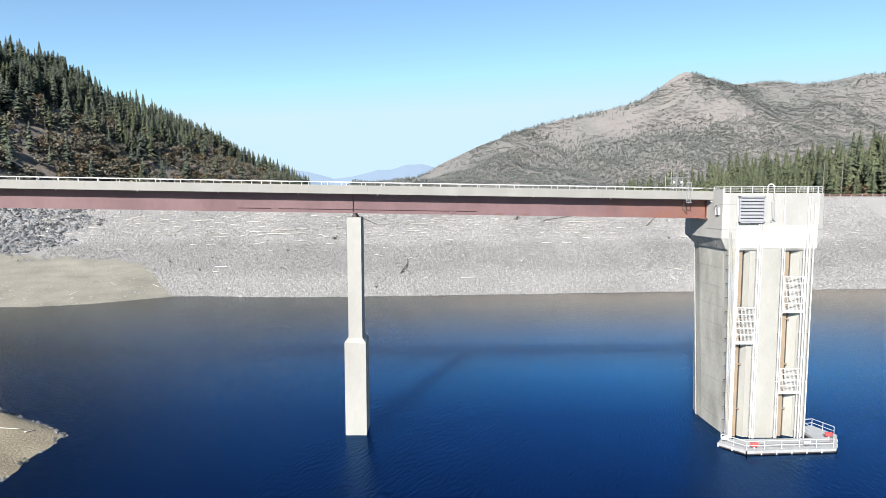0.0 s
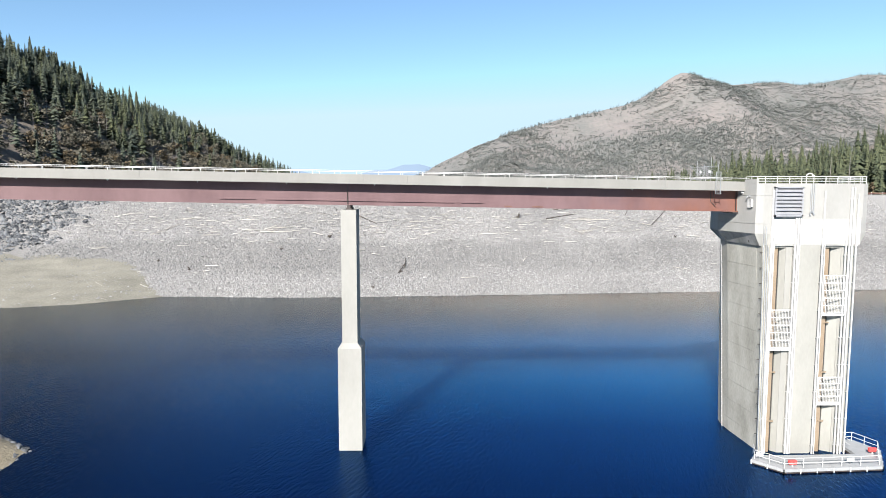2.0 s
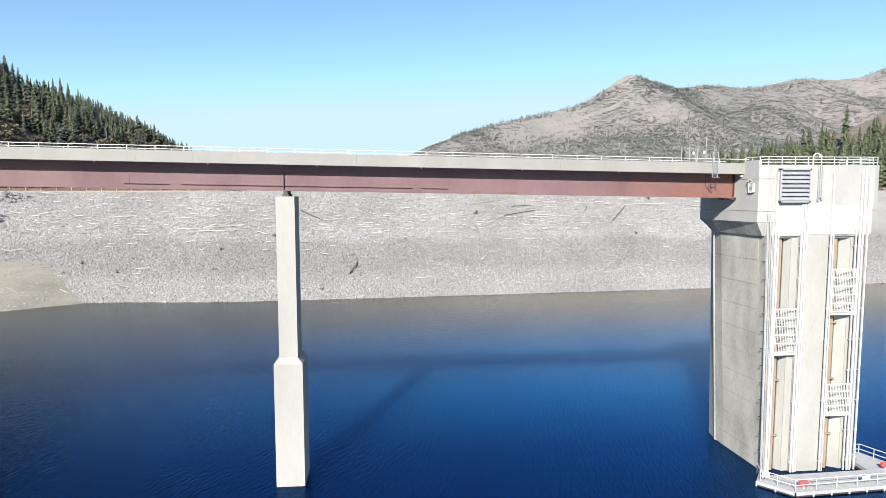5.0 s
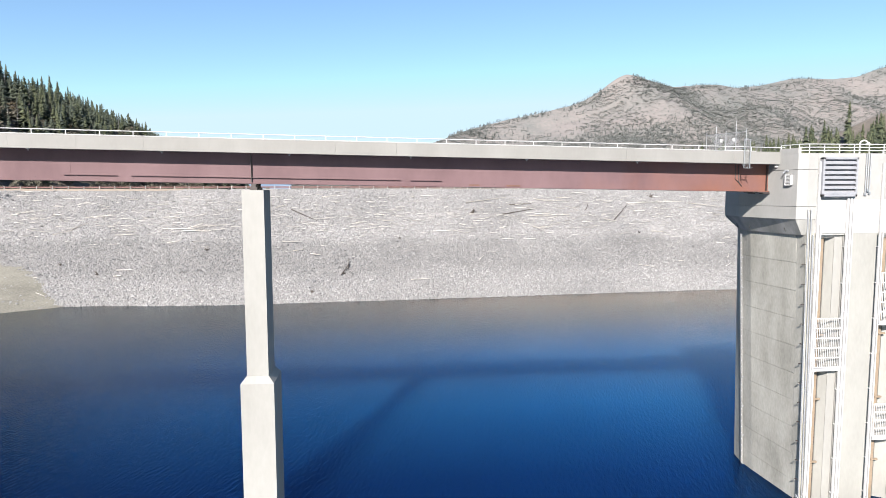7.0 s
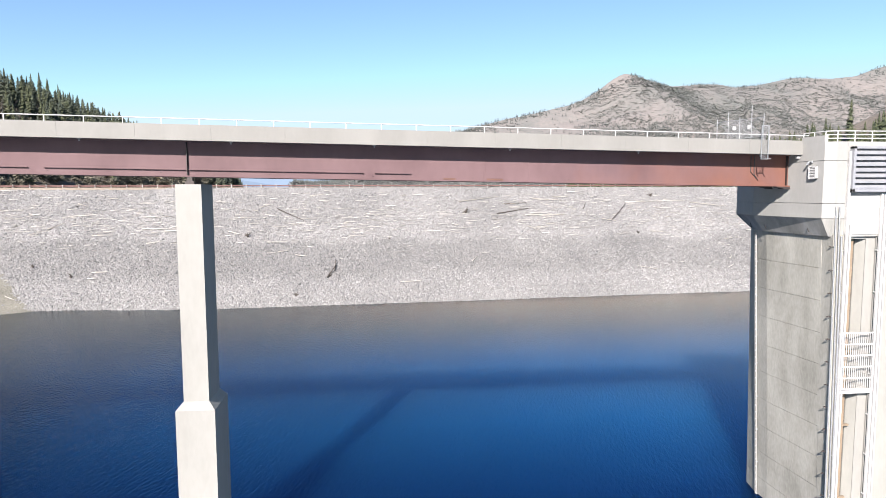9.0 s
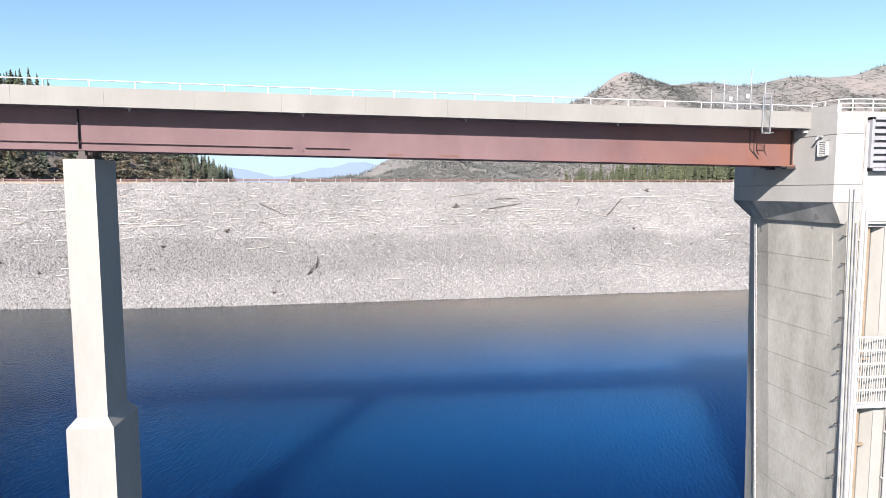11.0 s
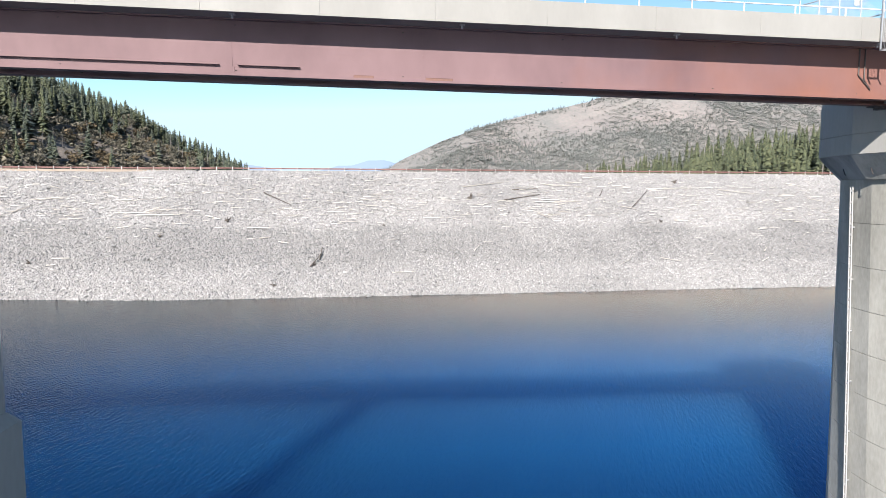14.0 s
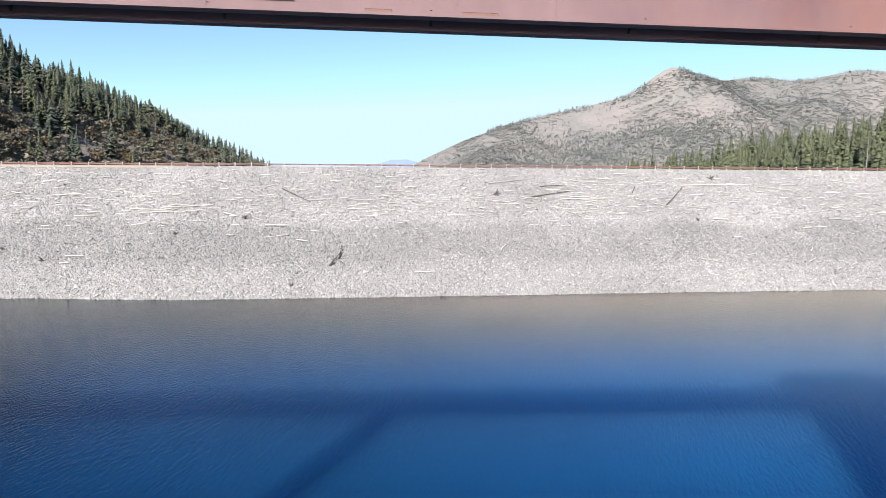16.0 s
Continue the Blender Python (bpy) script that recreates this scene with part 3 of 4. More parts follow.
for i in range(46):
    s = i / 45
    for d in (-0.36, 0.36):
        e = s + d
        if 0 <= e <= 1:
            tube(bm, (*ga.lerp(gb, s).xy, 32.3), (*ga.lerp(gb, e).xy, 33.75), 0.006, seg=3)
part("wire_mesh", bm, GALVANISED, gate)
for f in (0.3, 0.62):
    q = ga.lerp(gb, f)
    bm = bmesh.new()
    box(bm, q.x - 0.13, q.x + 0.13, q.y - 0.03, q.y, 33.0, 33.3)
    part("sign_plate", bm, WHITE_STEEL, gate, "small white sign plate")
SIDE = NEAR + 1.41
bm = bmesh.new()
box(bm, 43.2, 43.26, SIDE - 0.14, SIDE - 0.08, 30.55, 33.1)
box(bm, 43.2, 43.26, SIDE - 0.085, SIDE + 0.02, 32.0, 32.06)
box(bm, 43.2, 43.26, SIDE - 0.5, SIDE - 0.1, 30.56, 30.6)
panel = part("wing_panel", bm, GALVANISED, gate, "narrow climbing guard hung outside the parapet")
bm = bmesh.new()
box(bm, 43.74, 43.8, SIDE - 0.14, SIDE - 0.08, 30.55, 33.1)
box(bm, 43.74, 43.8, SIDE - 0.085, SIDE + 0.02, 32.0, 32.06)
box(bm, 43.74, 43.8, SIDE - 0.5, SIDE - 0.1, 30.56, 30.6)
part("panel_post", bm, GALVANISED, panel)
for z in (30.58, 33.07):
    bm = bmesh.new()
    box(bm, 43.255, 43.745, SIDE - 0.135, SIDE - 0.085, z - 0.03, z + 0.03)
    part("panel_rail", bm, GALVANISED, panel)
for i in range(7):
    bm = bmesh.new()
    box(bm, 43.27 + i * 0.075, 43.28 + i * 0.075, SIDE - 0.115, SIDE - 0.105, 30.6, 33.05)
    part("panel_bar", bm, GALVANISED, panel)

gate.location += Vector((0, -0.89, -0.83))

# ---- intake tower ----
tower = thing("intake_tower", "tall pale concrete intake tower with gate bays and wider head", "tower", (48.2, -4.3, 0))
FRONT = -4.3
CX = 52.38
BACK = FRONT + 1.15
SIDE_TOP = [(47.32, BACK), (47.27, -2.65), (47.0, 0.25), (46.79, 2.75), (46.97, 4.75), (47.52, 6.25), (48.58, 7.85), (50.22, 8.95)]
SIDE_FOOT = [(48.16, BACK), (48.14, -2.65), (48.03, 0.25), (47.92, 2.75), (47.95, 4.85), (48.25, 6.55), (49.03, 7.95), (50.41, 8.95)]


def hull_plan(z, inset=0.0):
    """A hull that draws in towards its foot, with nearly straight sides and a round back."""
    f = 1 - z / 24.75
    left = [(ax + (bx - ax) * f + inset, ay + (by - ay) * f - (inset if ay > 5 else 0)) for (ax, ay), (bx, by) in zip(SIDE_TOP, SIDE_FOOT)]
    right = [(2 * CX - x - inset, y) for x, y in reversed(SIDE_TOP)]
    return (left + [(CX, 9.5 - inset)] + right)[::-1]


def lean(bm, most):
    """Follows the hull's side as it draws in towards the foot."""
    for v in bm.verts:
        v.co.x += most * (1 - v.co.z / 24.75)
    return bm


def side_x(y):
    """The line of the head's bridge-side wall."""
    return 46.65 - 0.96 * (y + 4.0) / 6.9


def on_side(bm):
    for v in bm.verts:
        v.co.x += side_x(v.co.y) - 47.3
    return bm


LIFT = 2.45
z = 24.75
while z > -3:
    bm = bmesh.new()
    low, mid, high = z - LIFT, z - LIFT + 0.025, z - 0.004
    prism(bm, hull_plan(low, 0.025), low, mid, hull_plan(mid))
    prism(bm, hull_plan(mid), mid, high, hull_plan(high))
    part("concrete_lift", bm, CONCRETE_STAINED, tower)
    z -= LIFT
HEAD = [(47.34, FRONT), (57.42, FRONT), (58.11, -4.0), (59.07, 2.9), (58.39, 6.59), (56.64, 8.65), (48.12, 8.65), (46.37, 6.59), (45.69, 2.9), (46.65, -4.0)]
NECK = [(47.5, FRONT + 0.03), (57.26, FRONT + 0.03), (57.4, -4.0), (57.93, 2.9), (57.3, 6.0), (55.9, 8.3), (48.86, 8.3), (47.46, 6.0), (46.6, 2.9), (47.2, -4.0)]
bm = bmesh.new()
prism(bm, NECK, 24.75, 26.05, HEAD)
part("corbel", bm, CONCRETE_STREAKED, tower, "sloping corbel with dark water streaks")


def inset_plan(pts, d):
    c = Vector((sum(p[0] for p in pts) / len(pts), sum(p[1] for p in pts) / len(pts)))
    return [tuple(Vector(p) + (c - Vector(p)).normalized() * d) for p in pts]


for z0, z1 in ((26.05, 27.15), (27.15, 30.25), (30.25, 31.62)):
    bm = bmesh.new()
    prism(bm, inset_plan(HEAD, 0.05), z0, z0 + 0.04, HEAD)
    prism(bm, HEAD, z0 + 0.04, z1 - 0.004)
    part("head_wall", bm, HEAD_FACING, tower)
# raised parapet between bridge and front railing
bm = bmesh.new()
prism(bm, [(side_x(-3.95), -3.95), (side_x(-3.95) + 0.25, -3.95), (side_x(-1.9) + 0.25, -1.9), (side_x(-1.9), -1.9)], 31.62, 32.08)
part("parapet", bm, HEAD_FACING, tower)
# pale facing over the gate bays, holding the lintel's overexposed glare
bm = bmesh.new()
box(bm, 48.1, 57.4, FRONT - 0.03, FRONT + 0.4, 24.9, 27.75)
part("lintel_glare", bm, PALE_FACING, tower, "concrete lintel coloured pale for its overexposed glare")
bm = bmesh.new()
box(bm, 48.1, 57.5, FRONT - 0.02, FRONT + 0.3, 27.755, 31.5)
part("head_facing", bm, HEAD_FACING, tower)
# walls between the bays
for x0, x1, m in ((48.3, 48.62, WHITE_STEEL), (49.95, 50.62, CONCRETE), (51.2, 53.35, CONCRETE_PILASTER), (53.35, 53.98, CONCRETE), (55.7, 57.05, CONCRETE)):
    bm = bmesh.new()
    box(bm, x0, x1, FRONT + (0.0 if m is not CONCRETE else 0.25), BACK + 0.02, -6, 24.9)
    part("bay_wall", bm, m, tower)
bm = bmesh.new()
box(bm, 50.62, 51.2, FRONT + 0.12, BACK + 0.02, -6, 24.9)
part("bay_wall", bm, CONCRETE, tower)
for x0, x1 in ((48.62, 49.95), (53.98, 55.7)):
    bm = bmesh.new()
    box(bm, x0, x1, FRONT + 0.26, BACK + 0.02, 24.55, 24.9)
    part("bay_head", bm, CONCRETE, tower)
    bm = bmesh.new()
    box(bm, x0 - 0.01, x0 + 0.6, FRONT + 0.5, BACK + 0.03, -6, 24.6)
    part("bay_back_wall", bm, TAN_BACK, tower, "tan stained back wall of the gate bay")
    bm = bmesh.new()
    box(bm, x0 + 0.6, x0 + 1.0, BACK - 0.2, BACK + 0.03, -6, 24.5)
    part("gate_slot", bm, DARK_VOID, tower, "gate slot with its deep shade in the colour")
    bm = bmesh.new()
    prism(bm, [(x0 + 0.95, BACK - 0.3), (x1 + 0.005, FRONT + 0.3), (x1 + 0.005, BACK - 0.03), (x0 + 0.95, BACK - 0.03)], -6, 24.52)
    part("bay_jamb", bm, CONCRETE_PILASTER, tower)
    for zz in (16.0, 10.3, 4.6):
        bm = bmesh.new()
        box(bm, x0 + 0.35, x0 + 0.95, FRONT + 0.42, FRONT + 0.6, zz, zz + 0.14)
        part("bay_strut", bm, TAN_BACK, tower)
# gate guide rails
for x, w, z1 in ((48.22, 0.16, 30.9), (48.46, 0.12, 25.6), (50.66, 0.14, 27.9), (50.92, 0.16, 27.9), (51.12, 0.08, 27.9), (53.5, 0.12, 30.8), (53.72, 0.08, 25.0), (55.9, 0.1, 25.4), (56.25, 0.16, 31.2), (56.52, 0.12, 31.2), (56.95, 0.12, 30.4)):
    bm = bmesh.new()
    box(bm, x - w / 2, x + w / 2, FRONT - 0.2, FRONT - 0.06, 0.6, z1)
    zz = 2.0
    while zz < z1:
        box(bm, x - w / 2 - 0.03, x + w / 2 + 0.03, FRONT - 0.09, FRONT + 0.02 + (0.1 if zz < 24.8 else 0), zz, zz + 0.08)
        zz += 3.1
    part("guide_rail", bm, WHITE_STEEL, tower, "white steel gate guide rail")


def guard(x0, x1, z0, z1):
    bm = bmesh.new()
    box(bm, x0, x1, FRONT - 0.25, FRONT + 0.26, z0 - 0.35, z0 - 0.1)
    g = part("bay_guard", bm, WHITE_STEEL, tower, "white steel bar guard across the gate bay")
    for x in (x0, x1):
        bm = bmesh.new()
        box(bm, x - 0.04, x + 0.04, FRONT - 0.34, FRONT - 0.24, z0 - 0.15, z1)
        part("guard_post", bm, WHITE_STEEL, g)
    rows = 5 if z1 - z0 > 3.5 else 4
    for i in range(rows + 1):
        zz = z0 + (z1 - z0) * i / rows
        bm = bmesh.new()
        box(bm, x0, x1, FRONT - 0.35, FRONT - 0.27, zz - 0.045, zz + 0.045)
        part("guard_rail", bm, WHITE_STEEL, g)
    n = 15
    for i in range(1, n):
        x = x0 + (x1 - x0) * i / n
        bm = bmesh.new()
        box(bm, x - 0.016, x + 0.016, FRONT - 0.32, FRONT - 0.30, z0, z1)
        part("guard_bar", bm, WHITE_STEEL, g)


guard(48.25, 50.55, 13.4, 17.65)
guard(53.75, 56.05, 17.3, 21.5)
guard(53.8, 56.1, 7.1, 10.0)

# louver box on the head
bm = bmesh.new()
for x0, x1, z0, z1 in ((48.25, 48.42, 28.0, 31.25), (51.0, 51.15, 28.0, 31.25), (48.25, 51.15, 31.08, 31.25), (48.25, 51.15, 28.0, 28.2)):
    box(bm, x0, x1, FRONT - 0.45, FRONT - 0.004, z0, z1, 0.01)
louver = part("louver", bm, LOUVER, tower, "large grey metal ventilation louver")
bm = bmesh.new()
box(bm, 48.42, 51.0, FRONT - 0.04, FRONT - 0.006, 28.2, 31.08)
part("louver_backing", bm, DARK_VOID, louver)
for i in range(7):
    zz = 28.22 + i * 0.41
    bm = bmesh.new()
    a = [(48.42, FRONT - 0.43, zz), (51.0, FRONT - 0.43, zz), (51.0, FRONT - 0.1, zz + 0.34), (48.42, FRONT - 0.1, zz + 0.34)]
    lo = [bm.verts.new(p) for p in a]
    hi = [bm.verts.new((p[0], p[1], p[2] + 0.09)) for p in a]
    for q in ((0, 1, 2, 3),):
        bm.faces.new([lo[i2] for i2 in q])
        bm.faces.new([hi[i2] for i2 in q][::-1])
    for i2 in range(4):
        bm.faces.new((lo[i2], hi[i2], hi[(i2 + 1) % 4], lo[(i2 + 1) % 4]))
    box(bm, 48.42, 51.0, FRONT - 0.44, FRONT - 0.42, zz, zz + 0.17)
    part("louver_slat", bm, LOUVER, louver)
# conduits on the head
for x, z0 in ((52.05, 28.2), (52.22, 28.5), (52.4, 28.3)):
    bm = bmesh.new()
    tube(bm, (x, FRONT - 0.1, z0), (x, FRONT - 0.1, 31.6), 0.05)
    box(bm, x - 0.08, x + 0.08, FRONT - 0.18, FRONT - 0.003, z0 - 0.1, z0 + 0.12, 0.01)
    box(bm, x - 0.07, x + 0.07, FRONT - 0.12, FRONT - 0.003, 30.4, 30.5)
    part("conduit", bm, GALVANISED, tower)
# small vent and lamp on the side wall
bm = bmesh.new()
for y0, y1, z0, z1 in ((-3.48, -3.42, 28.95, 29.92), (-2.88, -2.82, 28.95, 29.92), (-3.48, -2.82, 29.86, 29.92), (-3.48, -2.82, 28.95, 29.01)):
    box(bm, 47.12, 47.298, y0, y1, z0, z1)
vent = part("wall_vent", on_side(bm), WHITE_STEEL, tower, "small white louvered wall vent")
for i in range(7):
    zz = 29.03 + i * 0.118
    bm = bmesh.new()
    box(bm, 47.14, 47.29, -3.42, -2.88, zz, zz + 0.065)
    part("vent_slat", on_side(bm), WHITE_STEEL, vent)
bm = bmesh.new()
tube(bm, (47.3, -2.95, 30.2), (47.08, -2.95, 30.24), 0.035)
tube(bm, (47.1, -2.95, 30.28), (47.0, -2.82, 30.02), 0.045, 0.075)
box(bm, 47.2, 47.297, -3.04, -2.86, 30.12, 30.3, 0.02)
part("wall_lamp", on_side(bm), GALVANISED, tower, "grey wall floodlight")
# pipes at the corner of the hull, with brackets
for x, y, r, z1 in ((47.46, FRONT - 0.06, 0.055, 26.9), (47.68, FRONT - 0.12, 0.05, 26.9), (47.9, FRONT - 0.1, 0.07, 24.8)):
    bm = bmesh.new()
    tube(bm, (x, y, 0.6), (x, y, z1), r)
    part("pipe", lean(bm, 0.35), GALVANISED, tower)
zz = 24.0
while zz > 1:
    bm = bmesh.new()
    tube(bm, (47.45, FRONT + 0.25, zz), (47.22, FRONT + 0.15, zz), 0.035, seg=6)
    tube(bm, (47.22, FRONT + 0.15, zz), (47.46, FRONT - 0.06, zz), 0.025, seg=6)
    part("pipe_bracket", lean(bm, 0.35), DARK_STEEL, tower)
    zz -= 1.72
bm = bmesh.new()
prism(bm, [(48.1, FRONT + 0.02), (48.31, FRONT + 0.02), (48.31, BACK + 0.05), (48.3, BACK + 0.05)], -6, 24.9, [(47.37, FRONT + 0.02), (48.31, FRONT + 0.02), (48.31, BACK + 0.05), (47.335, BACK + 0.05)])
part("corner_wall", bm, CONCRETE_STAINED, tower)
bm = bmesh.new()
tube(bm, (57.2, FRONT + 0.6, 0.6), (57.2, FRONT + 0.6, 26.6), 0.07)
part("pipe", bm, GALVANISED, tower)
# staff gauge up the hull
bm = bmesh.new()
for dx in (-0.09, 0.09):
    box(bm, 46.72, 46.77, 4.2 + dx - 0.02, 4.2 + dx + 0.02, 0.0, 24.4)
gauge = part("staff_gauge", lean(bm, 1.0), PALE_FACING, tower, "white water-level staff gauge")
zz = 0.5
while zz < 24.3:
    bm = bmesh.new()
    box(bm, 46.73, 46.76, 4.12, 4.28, zz, zz + 0.12)
    part("gauge_rung", lean(bm, 1.0), WHITE_STEEL, gauge)
    zz += 0.62
zz = 1.0
while zz < 24.4:
    bm = bmesh.new()
    box(bm, 46.75, 47.02, 4.15, 4.25, zz, zz + 0.1)
    part("gauge_bracket", lean(bm, 1.0), GALVANISED, gauge)
    zz += 3.0
# roof railing
rail_pts = [(side_x(-1.9) + 0.12, -1.9), (46.77, -3.85), (47.42, FRONT + 0.15), (57.36, FRONT + 0.15), (57.98, -3.9), (58.85, 2.6)]
for (ax, ay), (bx, by) in zip(rail_pts, rail_pts[1:]):
    low = 32.08 if bx == 46.77 else 31.62
    heights = (32.38,) if low > 32 else (31.86, 32.12, 32.38)
    for zz in heights:
        bm = bmesh.new()
        tube(bm, (ax, ay, zz), (bx, by, zz), 0.035)
        part("roof_rail", bm, WHITE_STEEL, tower, "white steel roof railing")
    n = max(1, round(math.hypot(bx - ax, by - ay) / 1.3))
    for i in range(n + (1 if (bx, by) == rail_pts[-1] else 0)):
        px, py = ax + (bx - ax) * i / n, ay + (by - ay) * i / n
        bm = bmesh.new()
        tube(bm, (px, py, low), (px, py, 32.38), 0.035)
        part("rail_post", bm, WHITE_STEEL, tower)
bm = bmesh.new()
prev = Vector((51.7, FRONT + 0.3, 31.62))
for i in range(9):
    a = radians(i * 20)
    q = Vector((52.05 - 0.35 * math.cos(a), FRONT + 0.3, 32.4 + 0.32 * math.sin(a)))
    tube(bm, prev, q, 0.06)
    prev = q
tube(bm, prev, prev + Vector((0.0, -0.05, -0.15)), 0.12, 0.16)
part("gooseneck_vent", bm, WHITE_STEEL, tower, "white curved vent pipe")
# hooks on the corbel
for y, x in ((4.6, 46.5), (2.2, 46.3), (-2.2, 46.85)):
    bm = bmesh.new()
    tube(bm, (x, y, 25.35), (x - 0.06, y - 0.25, 25.05), 0.025, seg=6)
    tube(bm, (x - 0.06, y - 0.25, 25.05), (x - 0.02, y - 0.3, 24.98), 0.025, seg=6)
    part("hook", bm, DARK_STEEL, tower)

tower.location = (48.69, -3.15, -1.08)
tower.scale = (1.0914, 1, 1.012)

# ---- floating dock round the foot of the tower ----
dock = thing("floating_dock", "white floating work dock with railings round the tower foot", "dock", (55, -5.5, 0))
DOCK = [(46.2, -5.85), (48.4, -8.45), (59.6, -7.8), (62.3, -3.6), (61.0, -0.4), (58.9, -0.8), (58.7, -4.6), (48.6, -4.9), (47.3, -4.4)]
bm = bmesh.new()
prism(bm, DOCK, 0.18, 0.52)
part("deck_frame", bm, DOCK_GREY, dock)
bm = bmesh.new()
prism(bm, inset_plan(DOCK, 0.12), -0.4, 0.19)
part("float", bm, DARK_STEEL, dock, "dark float under the dock")
edge = DOCK[:5]
for (ax, ay), (bx, by) in zip(edge, edge[1:]):
    L = math.hypot(bx - ax, by - ay)
    n = max(1, round(L / 1.85))
    nx, ny = (by - ay) / L * 0.02, -(bx - ax) / L * 0.02
    for i in range(n + 1):
        px, py = ax + (bx - ax) * i / n, ay + (by - ay) * i / n
        bm = bmesh.new()
        box(bm, px - 0.05, px + 0.05, py - 0.05, py + 0.05, -0.05, 0.5)
        part("strap", bm, WHITE_STEEL, dock)
RAIL_LINE = [(47.2, -4.3), (46.6, -5.8), (48.6, -8.1), (59.4, -7.45), (61.9, -3.6), (60.8, -0.8), (59.1, -1.1), (58.9, -3.3)]
for (ax, ay), (bx, by) in zip(RAIL_LINE, RAIL_LINE[1:]):
    for zz in (1.02, 1.55):
        bm = bmesh.new()
        tube(bm, (ax, ay, zz), (bx, by, zz), 0.035)
        part("dock_rail", bm, WHITE_STEEL, dock)
    n = max(1, round(math.hypot(bx - ax, by - ay) / 2.0))
    for i in range(n):
        px, py = ax + (bx - ax) * i / n, ay + (by - ay) * i / n
        bm = bmesh.new()
        tube(bm, (px, py, 0.5), (px, py, 1.55), 0.035)
        part("dock_post", bm, WHITE_STEEL, dock)
for i in range(8):
    px = 48.6 + i * 1.35
    bm = bmesh.new()
    box(bm, px - 0.02, px + 0.02, -8.1 + i * 0.06, -4.9, 0.52, 0.535)
    part("deck_seam", bm, GALVANISED, dock)


def life_box(x, y, turn):
    t = thing("rescue_ring_box", "red rescue ring box on the dock railing", "box", (x, y, 0.95), "rescue boxes")
    bm = bmesh.new()
    box(bm, x - 0.42, x + 0.42, y - 0.18, y + 0.18, 0.75, 1.15, 0.06)
    part("case", bm, LIFE_RED, t)
    bm = bmesh.new()
    box(bm, x - 0.45, x + 0.45, y - 0.2, y + 0.2, 1.13, 1.21, 0.03)
    part("lid", bm, LIFE_RED, t)
    bm = bmesh.new()
    box(bm, x - 0.06, x + 0.06, y - 0.08, y + 0.08, 0.52, 0.76)
    part("foot", bm, WHITE_STEEL, t)


life_box(49.7, -7.7, 0)
life_box(60.6, -4.6, 0.6)
for x, y in ((47.1, -5.9), (56.3, -7.3)):
    t = thing("white_sign", "small white sign panel on the dock railing", "sign", (x, y, 0.5), "dock signs")
    bm = bmesh.new()
    box(bm, x - 0.4, x + 0.4, y - 0.02, y + 0.02, 0.85, 1.35)
    part("panel", bm, WHITE_STEEL, t)
    bm = bmesh.new()
    box(bm, x - 0.03, x + 0.03, y + 0.02, y + 0.06, 0.5, 1.3)
    part("post", bm, GALVANISED, t)

# ---- crest guard rail ----
guard_rail = thing("guard_rail", "rust-red guard rail with pale posts along the dam crest", "guard rail", (0, crest_y(0) + 0.6, CREST_Z))
x = -250.0
while x < 330:
    y0, y1 = crest_y(x) + 0.6, crest_y(x + 4.88) + 0.6
    bm = bmesh.new()
    for zz in (0.5, 0.66):
        tube(bm, (x, y0 - 0.08, CREST_Z + 0.12 + zz), (x + 4.88, y1 - 0.08, CREST_Z + 0.12 + zz), 0.1, seg=6)
    box(bm, x, x + 4.88, min(y0, y1) - 0.02, max(y0, y1), CREST_Z + 0.46, CREST_Z + 0.86)
    part("rail_beam", bm, RED_PAINT, guard_rail)
    bm = bmesh.new()
    box(bm, x - 0.13, x + 0.13, y0 - 0.28, y0 + 0.02, CREST_Z - 0.2, CREST_Z + 1.12, 0.02)
    part("post", bm, PALE_FACING, guard_rail)
    x += 4.88

# ---- stones of the dam face ----
rng = np.random.default_rng(7)


def stone_template(seed):
    """A broken stone sunk in the face: only its upper side is built."""
    bm = bmesh.new()
    r = random.Random(seed)
    n = 5
    ring = [bm.verts.new((math.cos(6.283 * k / n) * r.uniform(0.75, 1.25), math.sin(6.283 * k / n) * r.uniform(0.75, 1.25), r.uniform(-0.7, -0.3))) for k in range(n)]
    top = bm.verts.new((r.uniform(-0.5, 0.5), r.uniform(-0.5, 0.5), 0.8))
    for k in range(n):
        bm.faces.new((ring[k], ring[(k + 1) % n], top))
    return template(bm)


STONES = [stone_template(i) for i in range(8)]


def stone_rows(n, x0, x1, z0, z1, s0, s1):
    out = []
    for x, f, s in zip(rng.uniform(x0, x1, n), rng.uniform(0, 1, n), rng.random(n)):
        z = z0 + (z1 - z0) * f
        y = shore_y(x) + RUN * z
        r = s0 + (s1 - s0) * s ** 2.5
        out.append((x, y, dam_height(x, y) + 0.3 * r, r * rng.uniform(0.8, 1.4), r * rng.uniform(0.7, 1.2), r * rng.uniform(0.6, 1.1), rng.uniform(0, 6.3), rng.uniform(-0.5, 0.7)))
    return out


tagged(scatter("riprap_stones", STONES, stone_rows(170000, -118, 190, -0.5, 29.1, 0.14, 0.4), ROCK), "pale grey broken stones covering the dam face", "stones", "", "stuff")
tagged(scatter("riprap_boulders", STONES, stone_rows(7000, -118, 10, 0, 28.6, 0.22, 0.55), ROCK), "larger pale stones strewn over the dam face", "stones", "", "stuff")
